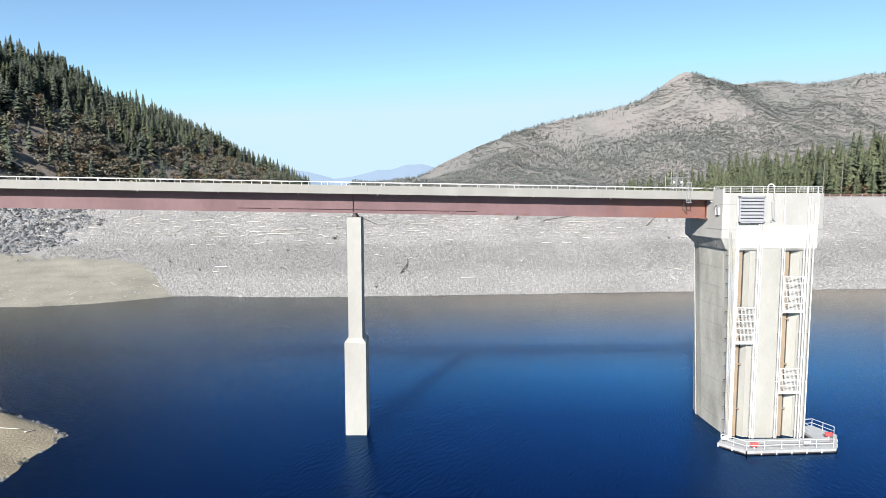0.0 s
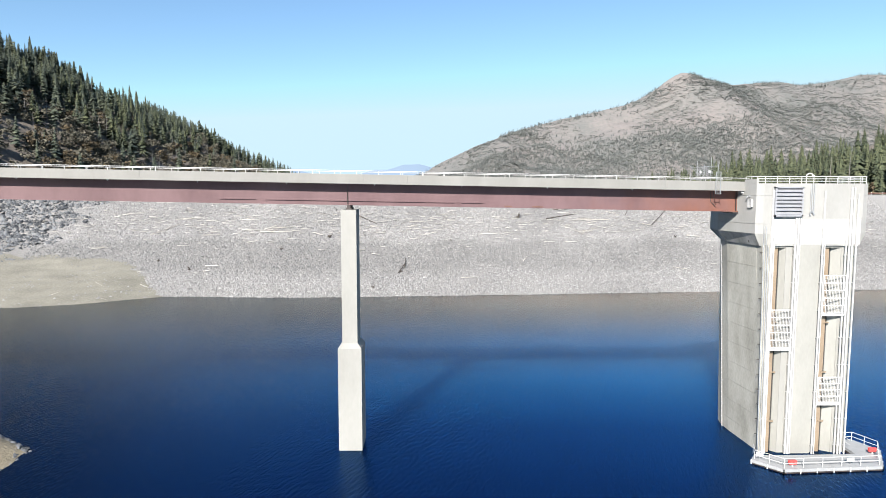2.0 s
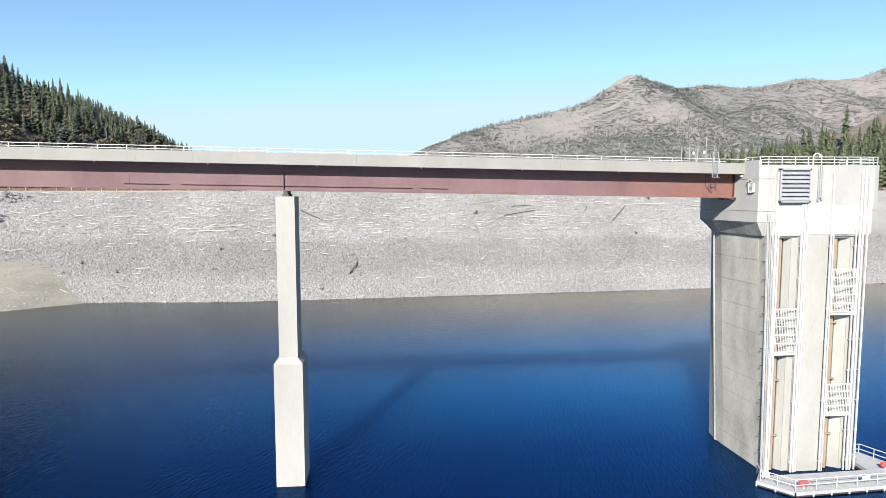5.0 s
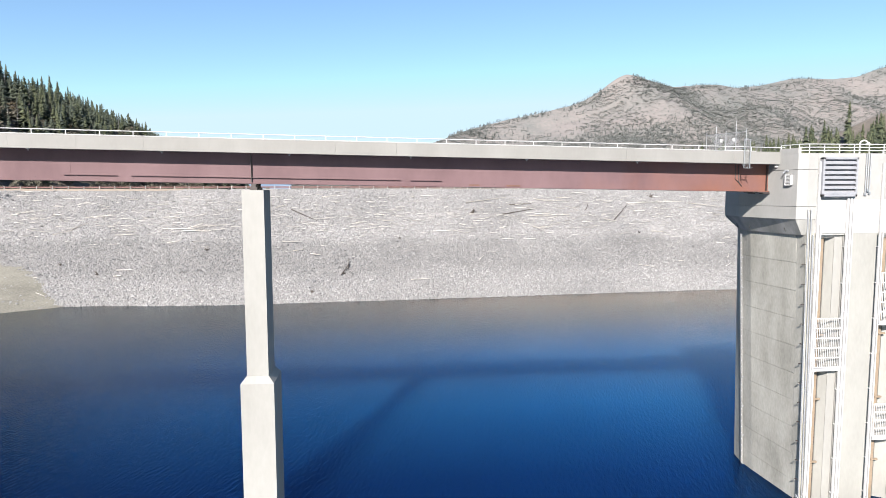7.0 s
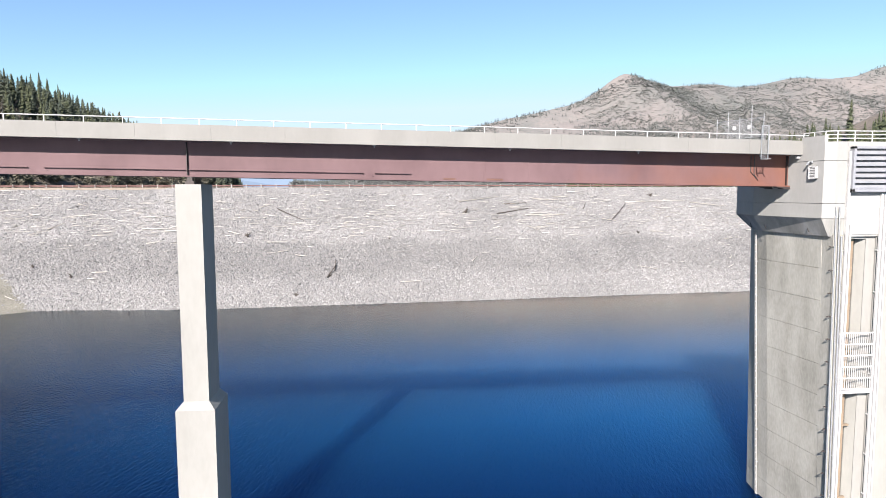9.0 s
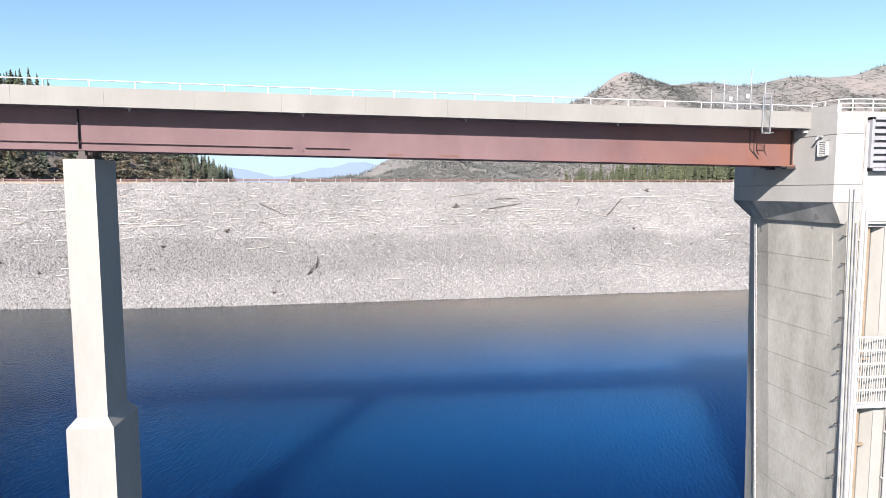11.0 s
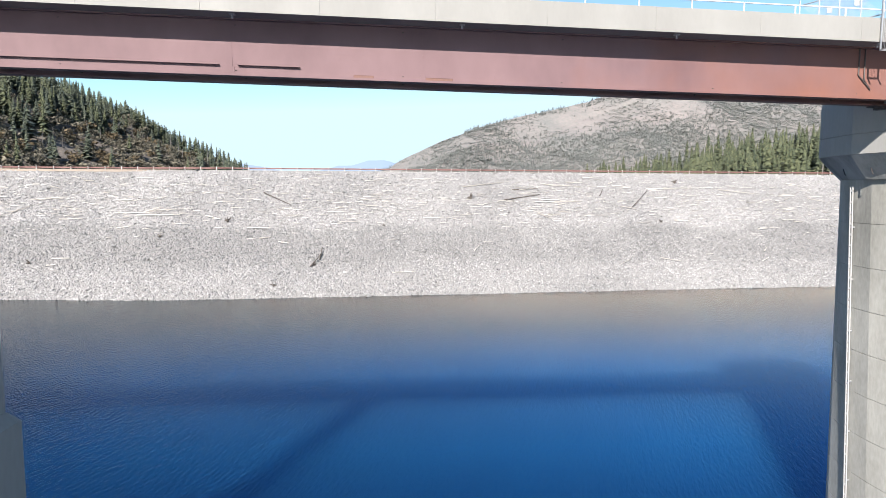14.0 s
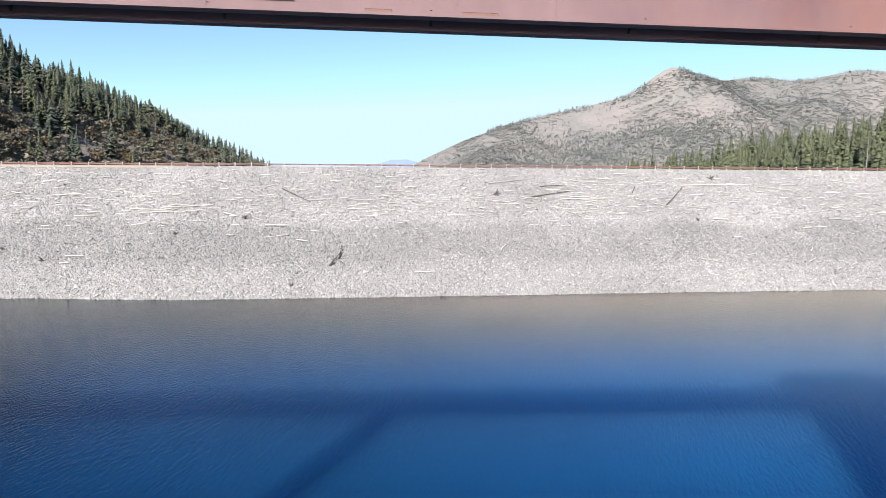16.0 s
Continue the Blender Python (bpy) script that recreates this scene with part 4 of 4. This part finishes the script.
tagged(scatter("dark_riprap_stones", STONES, [r for r in stone_rows(9000, -205, -98, 7, 28.8, 0.3, 1.0) if r[0] < -113 + 5 * math.sin(r[2]) - 0.9 * max(0, 18 - r[2])], ROCK_DARK), "dark blue-grey boulders on the dam shoulder", "stones", "", "stuff")


def face_point(x, z, lift=0.0):
    return Vector((x, shore_y(x) + RUN * z, z + lift + 0.12))


def log_mesh(name, length, r, mat, seed, stubs=0):
    rr = random.Random(seed)
    bm = bmesh.new()
    k, seg = 6, 7
    rings = []
    bend = rr.uniform(-0.05, 0.05) * length
    for i in range(k + 1):
        f = i / k
        cx, cz = (f - 0.5) * length, 0
        cy = bend * math.sin(math.pi * f)
        rad = r * (1.0 - 0.45 * f) * rr.uniform(0.9, 1.1)
        rings.append([bm.verts.new((cx, cy + rad * math.cos(2 * math.pi * j / seg), cz + rad * math.sin(2 * math.pi * j / seg))) for j in range(seg)])
    for a, b in zip(rings, rings[1:]):
        for j in range(seg):
            bm.faces.new((a[j], a[(j + 1) % seg], b[(j + 1) % seg], b[j]))
    bm.faces.new(rings[0][::-1])
    bm.faces.new(rings[-1])
    for i in range(stubs):
        f = rr.uniform(-0.35, 0.4) * length
        d = Vector((rr.uniform(-0.4, 0.6), rr.uniform(-1, 1), rr.uniform(0.1, 0.8))).normalized()
        tube(bm, (f, 0, 0), Vector((f, 0, 0)) + d * rr.uniform(2, 6) * r, r * 0.35, r * 0.12, 5)
    return mesh_of(name, bm, mat, True)


def place_log(mesh, a, b, label, group="driftwood logs"):
    ob = new("driftwood_log", mesh)
    a, b = Vector(a), Vector(b)
    d = b - a
    L = max(v.co.x for v in mesh.vertices) - min(v.co.x for v in mesh.vertices)
    m = d.to_track_quat("X", "Z").to_matrix().to_4x4()
    ob.matrix_world = Matrix.Translation((a + b) / 2) @ m @ Matrix.Diagonal((d.length / L, 1, 1, 1))
    return tagged(ob, label, "driftwood", group)


PALE = [log_mesh("driftwood_log", 6.0, 0.07 + 0.02 * i, BLEACHED, 40 + i, i % 3) for i in range(5)]
DARKL = [log_mesh("driftwood_log", 6.0, 0.16, WET_WOOD, 60 + i, 2 + i) for i in range(3)]
# larger logs, each from end to end as (x, height)
for i, (xa, za, xb, zb, dark) in enumerate((
    (90.5, 18.0, 99.5, 22.9, 1), (40.7, 24.0, 55.7, 25.7, 0), (66.6, 24.9, 78.4, 24.2, 0), (61.5, 19.6, 76.1, 19.7, 0), (52.2, 20.1, 63.9, 21.7, 1), (55.8, 23.1, 64.0, 23.5, 1), (82.7, 21.3, 85.1, 23.4, 1), (100.1, 23.6, 123.2, 24.0, 0), (124.3, 23.4, 137.2, 21.9, 0),
    (-59.8, 6.7, -55.6, 6.8, 0), (-46.4, 17.2, -36.1, 17.7, 0), (-54.6, 16.7, -45.1, 16.6, 0), (-50.8, 13.0, -47.0, 13.6, 0), (-80.7, 16.8, -77.6, 18.4, 0), (-77.6, 20.2, -70.6, 20.7, 0), (-17.8, 22.1, -8.8, 18.6, 1), (-17.9, 13.1, -12.1, 13.1, 0), (-48.0, 16.1, -36.9, 16.3, 0))):
    mesh = PALE[3 + i % 2] if not dark else DARKL[i % 3]
    place_log(mesh, face_point(xa, za, 0.38), face_point(xb, zb, 0.38), "weathered dark driftwood log stranded on the stones" if dark else "long bleached driftwood log stranded on the stones")
for x, z, s in ((1.0, 5.4, 0.9), (42.0, 20.7, 1.5), (-23.8, 14.8, 1.3), (-64.2, 6.0, 1.0), (-6.7, 1.8, 1.0), (111.6, 25.7, 1.4), (-38.4, 11.4, 0.9), (17.0, 13.7, 0.7), (96.3, 14.3, 0.8), (-75.4, 8.2, 0.9)):
    rr = random.Random(int(x * 10))
    bm = bmesh.new()
    bmesh.ops.create_icosphere(bm, subdivisions=1, radius=0.35 * s)
    for v in bm.verts:
        v.co *= rr.uniform(0.7, 1.3)
    for k in range(9):
        d = Vector((rr.uniform(-1, 1), rr.uniform(-1, 0.6), rr.uniform(-0.2, 1))).normalized()
        tube(bm, (0, 0, 0), d * s * rr.uniform(0.6, 1.25), 0.12 * s, 0.03 * s, 5)
    ob = solid("tree_stump", bm, WET_WOOD, "dark uprooted stump lying on the dam stones", "stump", group="stranded stumps")
    ob.location = face_point(x, z, 0.25 * s)
for a, b in (((0.3, 4.9), (2.2, 7.0)), ((2.0, 6.2), (2.1, 8.3))):
    place_log(DARKL[0], face_point(*a, 0.5), face_point(*b, 0.9), "dark uprooted trunk lying on the dam stones")
for i in range(80):
    z = float(np.clip(rng.normal(20, 4), 4, 28)) if i < 64 else rng.uniform(3, 18)
    x = rng.uniform(-120, 160)
    L = rng.uniform(1.5, 6.0)
    th = rng.normal(0, 0.42)
    dx, dz = L / 2 * math.cos(th), L / 2 * math.sin(th) * 0.45
    place_log(PALE[int(rng.integers(0, 5))], face_point(x - dx, z - dz, 0.36), face_point(x + dx, z + dz, 0.36), "bleached driftwood log stranded on the stones")
bm = bmesh.new()
tube(bm, (-0.5, 0, 0), (0.5, 0, 0), 0.05, 0.03, 5)
STICK = [template(bm)]
rows = []
for i in range(2000):
    line = (16.1, 17.6, 19.7, 22.0, 24.3, 26.2)[int(rng.integers(0, 6))]
    z = float(np.clip(rng.normal(19.7, 4.2), 2, 28.6)) if i % 5 < 3 else rng.normal(line, 0.35)
    x = rng.uniform(-128, 175)
    p = face_point(x, z, 0.36)
    L = 0.7 + 3.4 * rng.random() ** 2
    rows.append((*p, L, rng.uniform(0.6, 1.7), rng.uniform(0.6, 1.7), rng.normal(0.1, 0.5), 0))
tagged(scatter("driftwood_sticks", STICK, rows, BLEACHED_STUFF), "scattered bleached driftwood sticks among the stones", "driftwood", "", "stuff")


# dark rocks round the low point of land
rows = []
while len(rows) < 330:
    x, y = rng.uniform(-62, -35), rng.uniform(-16, 14)
    z = left_bank_height(x, y)
    if -0.5 < z < (0.5 if y > -1 + 0.5 * (-36 - x) - 2 else 0.1) or (z > 0 and rng.random() < 0.02):
        r = 0.08 + 0.3 * rng.random() ** 3
        rows.append((x, y, z + 0.2 * r, r * 1.3, r, r * 0.9, rng.uniform(0, 6.3), rng.uniform(-0.4, 0.4)))
tagged(scatter("shore_rocks", STONES, rows, ROCK_DARK), "dark wet rocks along the edge of the earth point", "stones", "", "stuff")
for x, y, L, turn in ((-41.5, -3.2, 2.6, 0.4), (-44, -4.8, 3.2, 2.6), (-39.5, -2.6, 1.4, 1.2)):
    dx, dy = L / 2 * math.cos(turn), L / 2 * math.sin(turn)
    place_log(PALE[0], (x - dx, y - dy, left_bank_height(x - dx, y - dy) + 0.1), (x + dx, y + dy, left_bank_height(x + dx, y + dy) + 0.1), "bleached root lying on the earth point")

# stones and sticks on the mud bank
rows = []
for i in range(2600):
    x, f = rng.uniform(-145, -56), rng.random()
    y = mud_shore(x) + 36 * f
    if dam_height(x, y) > mud_height(x, y) or rng.random() > 0.25 + 0.7 * fractal(x, y, 16, 3, 2.0) + 0.3 * smoothstep(-90, -60, x):
        continue
    r = 0.1 + 0.3 * rng.random() ** 3
    rows.append((x, y, mud_height(x, y) + 0.25 * r, r * 1.2, r, r * 0.8, rng.uniform(0, 6.3), 0))
tagged(scatter("mud_stones", STONES, rows, ROCK), "loose pale stones lying on the mud bank", "stones", "", "stuff")
for x, f, L, turn in ((-85, 13, 4.2, -0.5), (-80, 2.2, 1.8, -0.3), (-78, 20, 3.0, 0.2), (-93, 9, 2.2, 0.9), (-91, 16, 2.6, 1.3), (-74, 9, 2.4, -0.2)):
    y = mud_shore(x) + f
    dx, dy = L / 2 * math.cos(turn), L / 2 * math.sin(turn)
    place_log(PALE[0], (x - dx, y - dy, mud_height(x - dx, y - dy) + 0.08), (x + dx, y + dy, mud_height(x + dx, y + dy) + 0.08), "thin bleached driftwood stick on the mud bank")


# ---- trees ----
def conifer_parts(seed, n=110, spread=0.17, bare=0.1, droop=0.4, full=0.8):
    """A trunk and a ragged crown of many single boughs, one metre high."""
    r = random.Random(seed)
    trunk = bmesh.new()
    tube(trunk, (0, 0, -0.03), (r.uniform(-0.01, 0.01), 0, 0.97), 0.012, 0.003, 5)
    crown = bmesh.new()
    lop = r.uniform(0, 6.3)
    for k in range(n):
        f = (k + r.uniform(-1.5, 1.5)) / n
        f = min(0.995, max(0.0, f)) ** 0.92
        a = k * 2.39996 + r.uniform(-0.6, 0.6)
        z = bare + (0.98 - bare) * f
        reach = spread * (1 - f) ** full * (0.6 + 0.4 * min(1, (f + 0.05) * 6)) + 0.01
        L = reach * r.uniform(0.4, 1.2) * (1 + 0.25 * math.cos(a - lop))
        c, s = math.cos(a), math.sin(a)
        w = L * r.uniform(0.26, 0.44) + 0.007
        fall = L * droop * r.uniform(0.4, 1.6)
        mid = L * r.uniform(0.5, 0.7)
        low = z - fall * 0.6 - 0.02
        v = [crown.verts.new(q) for q in ((0, 0, z + 0.02), (c * mid - s * w, s * mid + c * w, low), (c * L, s * L, z - fall), (c * mid + s * w, s * mid - c * w, low))]
        crown.faces.new((v[0], v[1], v[2]))
        crown.faces.new((v[0], v[2], v[3]))
    return trunk, crown


def leaf(bm, c, size, r):
    """A small bent two-sided leaf spray."""
    u = Vector((r.gauss(0, 1), r.gauss(0, 1), r.gauss(0, 0.6))).normalized()
    w = u.cross(Vector((r.gauss(0, 1), r.gauss(0, 1), r.gauss(0, 1)))).normalized()
    k = u.cross(w)
    q = [bm.verts.new(c + p) for p in (u * size, w * size * 0.6 + k * size * 0.3, -u * size, -w * size * 0.6 + k * size * 0.3)]
    bm.faces.new((q[0], q[1], q[2]))
    bm.faces.new((q[0], q[2], q[3]))


def clump_parts(seed, n=150, size=0.1):
    """A round-headed tree, one metre high: forked trunk and many leaf sprays in uneven clumps."""
    r = random.Random(seed)
    trunk = bmesh.new()
    tube(trunk, (0, 0, -0.04), (0.02, 0, 0.4), 0.03, 0.02, 6)
    crown = bmesh.new()
    heads = []
    for k in range(9):
        d = Vector((r.gauss(0, 1), r.gauss(0, 1), r.gauss(0, 1))).normalized() * r.uniform(0.5, 1)
        c = Vector((0.32 * d.x, 0.32 * d.y, 0.58 + 0.32 * d.z))
        heads.append(c)
        tube(trunk, (0.02, 0, 0.36), c, 0.014, 0.004, 4)
    for k in range(n):
        c = heads[k % 9] + Vector((r.gauss(0, 1), r.gauss(0, 1), r.gauss(0, 0.8))) * 0.085
        leaf(crown, c, size * r.uniform(0.5, 1.2), r)
    return trunk, crown


def tree_thing(name, label, parts, mats, place, height, group):
    t = thing(name, label, "tree", (0, 0, 0), group)
    for nm, bm, m in zip(("trunk", "crown"), parts, mats):
        part(nm, bm, m, t)
    t.matrix_basis = Matrix.Translation(place) @ Matrix.Diagonal((height, height, height, 1))
    return t


def copies(first, places, lo, hi, keep_scale=True):
    for p in places:
        h = rng.uniform(lo, hi)
        s = first.scale[0]
        q = copy_thing(first, Matrix.Translation(p) @ Matrix.Rotation(rng.uniform(0, 6.3), 4, "Z") @ Matrix.Diagonal((h / s, h / s, h / s, 1)))


def pick(surface, n, u0, u1, v0, v1, want, seed):
    r = random.Random(seed)
    out = []
    tries = 0
    while len(out) < n and tries < n * 12:
        tries += 1
        u, v = r.uniform(u0, u1), r.uniform(v0, v1)
        q = surface(u, v)
        if r.random() < want(q, u, v):
            out.append(q)
    return out


def rows_for(points, lo, hi, wide=(0.85, 1.25), sink=0.0):
    out = []
    for q in points:
        h = rng.uniform(lo, hi)
        w = h * rng.uniform(*wide)
        out.append((q.x, q.y, q.z - sink, w, w, h, rng.uniform(0, 6.3), 0))
    return out


def both(parts):
    """Trunk and crown of a tree as one template."""
    a, b = template(parts[0]), template(parts[1])
    return np.concatenate([a[0], b[0]]), np.concatenate([a[1], b[1] + len(a[0])])


def far_conifer(seed):
    """A distant conifer, one metre high: a few drooping sprays round the stem."""
    r = random.Random(seed)
    bm = bmesh.new()
    n = 11
    for k in range(n):
        f = k / n
        a = k * 2.39996 + r.uniform(-0.4, 0.4)
        z = 0.12 + 0.86 * f
        L = (0.2 * (1 - f) ** 0.8 + 0.025) * r.uniform(0.6, 1.2)
        c, s = math.cos(a), math.sin(a)
        w = 0.55 * L + 0.01
        v = [bm.verts.new(q) for q in ((0, 0, z + 0.1), (c * L * 0.6 - s * w, s * L * 0.6 + c * w, z - 0.3 * L), (c * L, s * L, z - 0.5 * L - 0.02), (c * L * 0.6 + s * w, s * L * 0.6 - c * w, z - 0.3 * L))]
        bm.faces.new((v[0], v[1], v[2]))
        bm.faces.new((v[0], v[2], v[3]))
    return template(bm)


FAR_CONIFER = [far_conifer(i) for i in range(6)]
MID_CONIFER = [template(conifer_parts(20 + i, 105, spread=0.17 + 0.035 * (i % 3), bare=0.06 + 0.05 * (i % 4), full=0.65 + 0.1 * (i % 4))[1]) for i in range(9)]
CLUMPS = [template(clump_parts(30 + i, 150, 0.085)[1]) for i in range(5)]


def bush_template(seed, n=22):
    bm = bmesh.new()
    r = random.Random(seed)
    for k in range(n):
        d = Vector((r.gauss(0, 1), r.gauss(0, 1), abs(r.gauss(0, 1)))).normalized() * r.uniform(0.5, 1)
        leaf(bm, Vector((0.5 * d.x, 0.5 * d.y, 0.1 + 0.75 * d.z)), r.uniform(0.16, 0.34), r)
    return template(bm)


FAR_BUSHES = [bush_template(40 + i, 6) for i in range(6)]
BRUSH = [bush_template(60 + i, 13) for i in range(6)]


def snag_template(seed):
    bm = bmesh.new()
    r = random.Random(seed)
    tube(bm, (0, 0, -0.02), (r.uniform(-0.02, 0.02), 0, 1), 0.022, 0.004, 4)
    for k in range(4):
        z = r.uniform(0.3, 0.9)
        a = r.uniform(0, 6.3)
        L = 0.16 * (1.1 - z)
        tube(bm, (0, 0, z), (L * math.cos(a), L * math.sin(a), z + 0.03), 0.007, 0.003, 3)
    return template(bm)


SNAGS = [snag_template(i) for i in range(4)]


# wooded hill on the dam's one side
def left_wood(q, u, v):
    m = fractal(q.x, q.y, 55, 3, 3.3)
    return min(1, max(0.03, 0.22 + 1.1 * (v - 0.4) + 1.0 * m))


pts = pick(left_at, 1900, 0.1, 0.98, 0.05, 1.1, left_wood, 5)
rows = rows_for(pts, 9, 21, (0.8, 1.35))
tagged(scatter("hillside_conifers", MID_CONIFER, rows[::3] + rows[1::3], CONIFER), "dense dark green conifers on the steep hillside", "trees", "", "stuff")
tagged(scatter("olive_conifers", MID_CONIFER, rows[2::3], FOREST), "lighter olive green conifers among the darker ones", "trees", "", "stuff")
pts = pick(left_at, 800, 0.1, 0.95, 0.03, 0.75, lambda q, u, v: 0.7 - 0.5 * v + fractal(q.x, q.y, 40, 3, 8.8), 6)
tagged(scatter("hillside_oaks", CLUMPS, rows_for(pts, 4, 9, (0.9, 1.4)), SCRUB), "olive green oaks and brush on the hillside", "trees", "", "stuff")
pts = pick(left_at, 70, 0.15, 0.6, 0.08, 0.55, lambda q, u, v: 0.5 + fractal(q.x, q.y, 50, 2, 1.1), 7)
tagged(scatter("autumn_oaks", CLUMPS, rows_for(pts, 6, 10, (0.9, 1.2)), AUTUMN), "rust brown autumn oaks on the hillside", "trees", "", "stuff")
pts = pick(left_at, 8000, 0.1, 0.98, 0.0, 0.9, lambda q, u, v: 0.35 + 1.1 * fractal(q.x, q.y, 30, 3, 5.2), 8)
tagged(scatter("hillside_brush", BRUSH, rows_for(pts, 0.9, 3.2, (1.0, 1.9)), SCRUB), "low grey-green brush on the hillside", "brush", "", "stuff")
pts = pick(left_at, 110, 0.2, 0.95, 0.15, 1.0, lambda q, u, v: 0.6, 9)
tagged(scatter("dead_snags", SNAGS, rows_for(pts, 8, 15, (0.8, 1)), DEADWOOD), "bare grey dead trees on the hillside", "trees", "", "stuff")

# single conifers along the skyline and over the crest
first = tree_thing("conifer_tree", "tall dark green conifer on the hillside", conifer_parts(101, 190, spread=0.16, droop=0.5), (BARK, CONIFER), left_at(0.6, 0.98), 20, "hillside conifers")
copies(first, pick(left_at, 60, 0.25, 0.98, 0.85, 1.02, lambda q, u, v: 1, 12), 14, 24)
second = tree_thing("conifer_tree", "tall green conifer above the dam crest", conifer_parts(102, 230, spread=0.17, droop=0.5), (BARK, FOREST), right_at(0.6, 0.2), 20, "crest conifers")
copies(second, pick(right_at, 120, 0.3, 1, 0.02, 0.5, lambda q, u, v: 1, 13), 13, 25)
oak = tree_thing("oak_tree", "rust brown autumn oak beside the conifers", clump_parts(103, 260, 0.085), (BARK, AUTUMN), right_at(0.477, 0.03), 13, "autumn oaks")
copies(oak, pick(right_at, 5, 0.5, 1, 0.02, 0.2, lambda q, u, v: 1, 14), 7, 11)
snag = new("dead_tree", None)
tagged(snag, "bare grey dead tree trunk among the conifers", "tree", "dead trees")
bm = bmesh.new()
tube(bm, (0, 0, -0.5), (0.4, 0, 24), 0.3, 0.05, 7)
for k in range(16):
    z = 8 + k
    a = k * 2.4
    tube(bm, (0.4 * z / 24, 0, z), (0.4 * z / 24 + (25 - z) * 0.12 * math.cos(a), (25 - z) * 0.12 * math.sin(a), z + 0.6), 0.06, 0.02, 4)
part("trunk", bm, DEADWOOD, snag)
snag.matrix_basis = Matrix.Translation(right_at(0.44, 0.06))
for u, v in ((0.462, 0.05), (0.3, 0.06), (0.7, 0.1)):
    copy_thing(snag, Matrix.Translation(right_at(u, v)))
CREST_CONIFER = [template(conifer_parts(70 + i, 150, spread=0.14 + 0.025 * (i % 3), bare=0.05 + 0.05 * (i % 3), droop=0.5, full=0.7 + 0.1 * (i % 3))[1]) for i in range(7)]
pts = pick(right_at, 720, 0.18, 1, 0.0, 0.8, lambda q, u, v: 1 - 0.7 * v, 15)
tall = [(x, y, z, sx * k, sy * k, sz * k, a, b) for x, y, z, sx, sy, sz, a, b in rows_for(pts, 10, 21) for k in (0.85 + 0.6 * smoothstep(120, 230, x),)]
tagged(scatter("crest_forest", CREST_CONIFER, tall, FOREST), "green conifer forest above the dam crest", "trees", "", "stuff")
pts = pick(right_at, 300, 0.0, 1, 0.0, 0.3, lambda q, u, v: 1, 16)
tagged(scatter("crest_brush", CLUMPS, rows_for(pts, 2, 4.5, (1, 1.5)), SCRUB), "olive brush below the conifers", "brush", "", "stuff")


# the mountain: bare upper shoulder, conifers low down, scrub beyond the peak
def woods(q, u, v):
    band = smoothstep(0.22, 0.36, v) * (1 - smoothstep(0.6, 0.74, v)) * (1 - smoothstep(0.42, 0.56, u))
    low = smoothstep(0.3, 0.1, v) * (1 - 0.7 * smoothstep(0.42, 0.6, u))
    return max(0.0, min(1.0, 0.04 + 0.75 * band + 0.3 * low + 0.55 * fractal(q.x, q.y, 300, 4, 4.0)))


def scrub(q, u, v):
    bare = smoothstep(0.5, 0.7, v) * (1 - smoothstep(0.5, 0.58, u)) + 0.8 * smoothstep(0.75, 0.9, v) * smoothstep(0.62, 0.75, u)
    return 0.75 - 0.6 * bare + 0.45 * smoothstep(0.48, 0.6, u) * (1 - bare) + 0.7 * fractal(q.x, q.y, 220, 4, 7.0)


pts = pick(mountain_at, 13000, 0, 0.9, 0.0, 0.98, woods, 21)
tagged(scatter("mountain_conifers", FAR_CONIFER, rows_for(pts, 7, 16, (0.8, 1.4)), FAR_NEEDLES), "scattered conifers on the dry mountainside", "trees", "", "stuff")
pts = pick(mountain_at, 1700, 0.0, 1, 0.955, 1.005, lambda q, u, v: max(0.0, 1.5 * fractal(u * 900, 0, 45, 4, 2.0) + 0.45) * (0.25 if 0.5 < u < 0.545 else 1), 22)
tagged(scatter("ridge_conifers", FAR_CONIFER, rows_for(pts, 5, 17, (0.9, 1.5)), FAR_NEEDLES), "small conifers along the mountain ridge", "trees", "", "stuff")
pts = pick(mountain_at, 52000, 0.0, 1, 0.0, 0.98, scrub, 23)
tagged(scatter("mountain_scrub", FAR_BUSHES, rows_for(pts, 3.5, 8.5, (1.5, 3.2)), FAR_SCRUB), "grey-green scrub paled with haze covering the mountainside", "brush", "", "stuff")
pts = pick(mountain_at, 3600, 0, 0.7, 0.0, 0.7, lambda q, u, v: 0.4 + fractal(q.x, q.y, 260, 3, 12.0), 24)
tagged(scatter("burnt_snags", SNAGS, rows_for(pts, 12, 22, (1, 1.3)), DEADWOOD), "bare grey burnt trees on the lower mountain", "trees", "", "stuff")
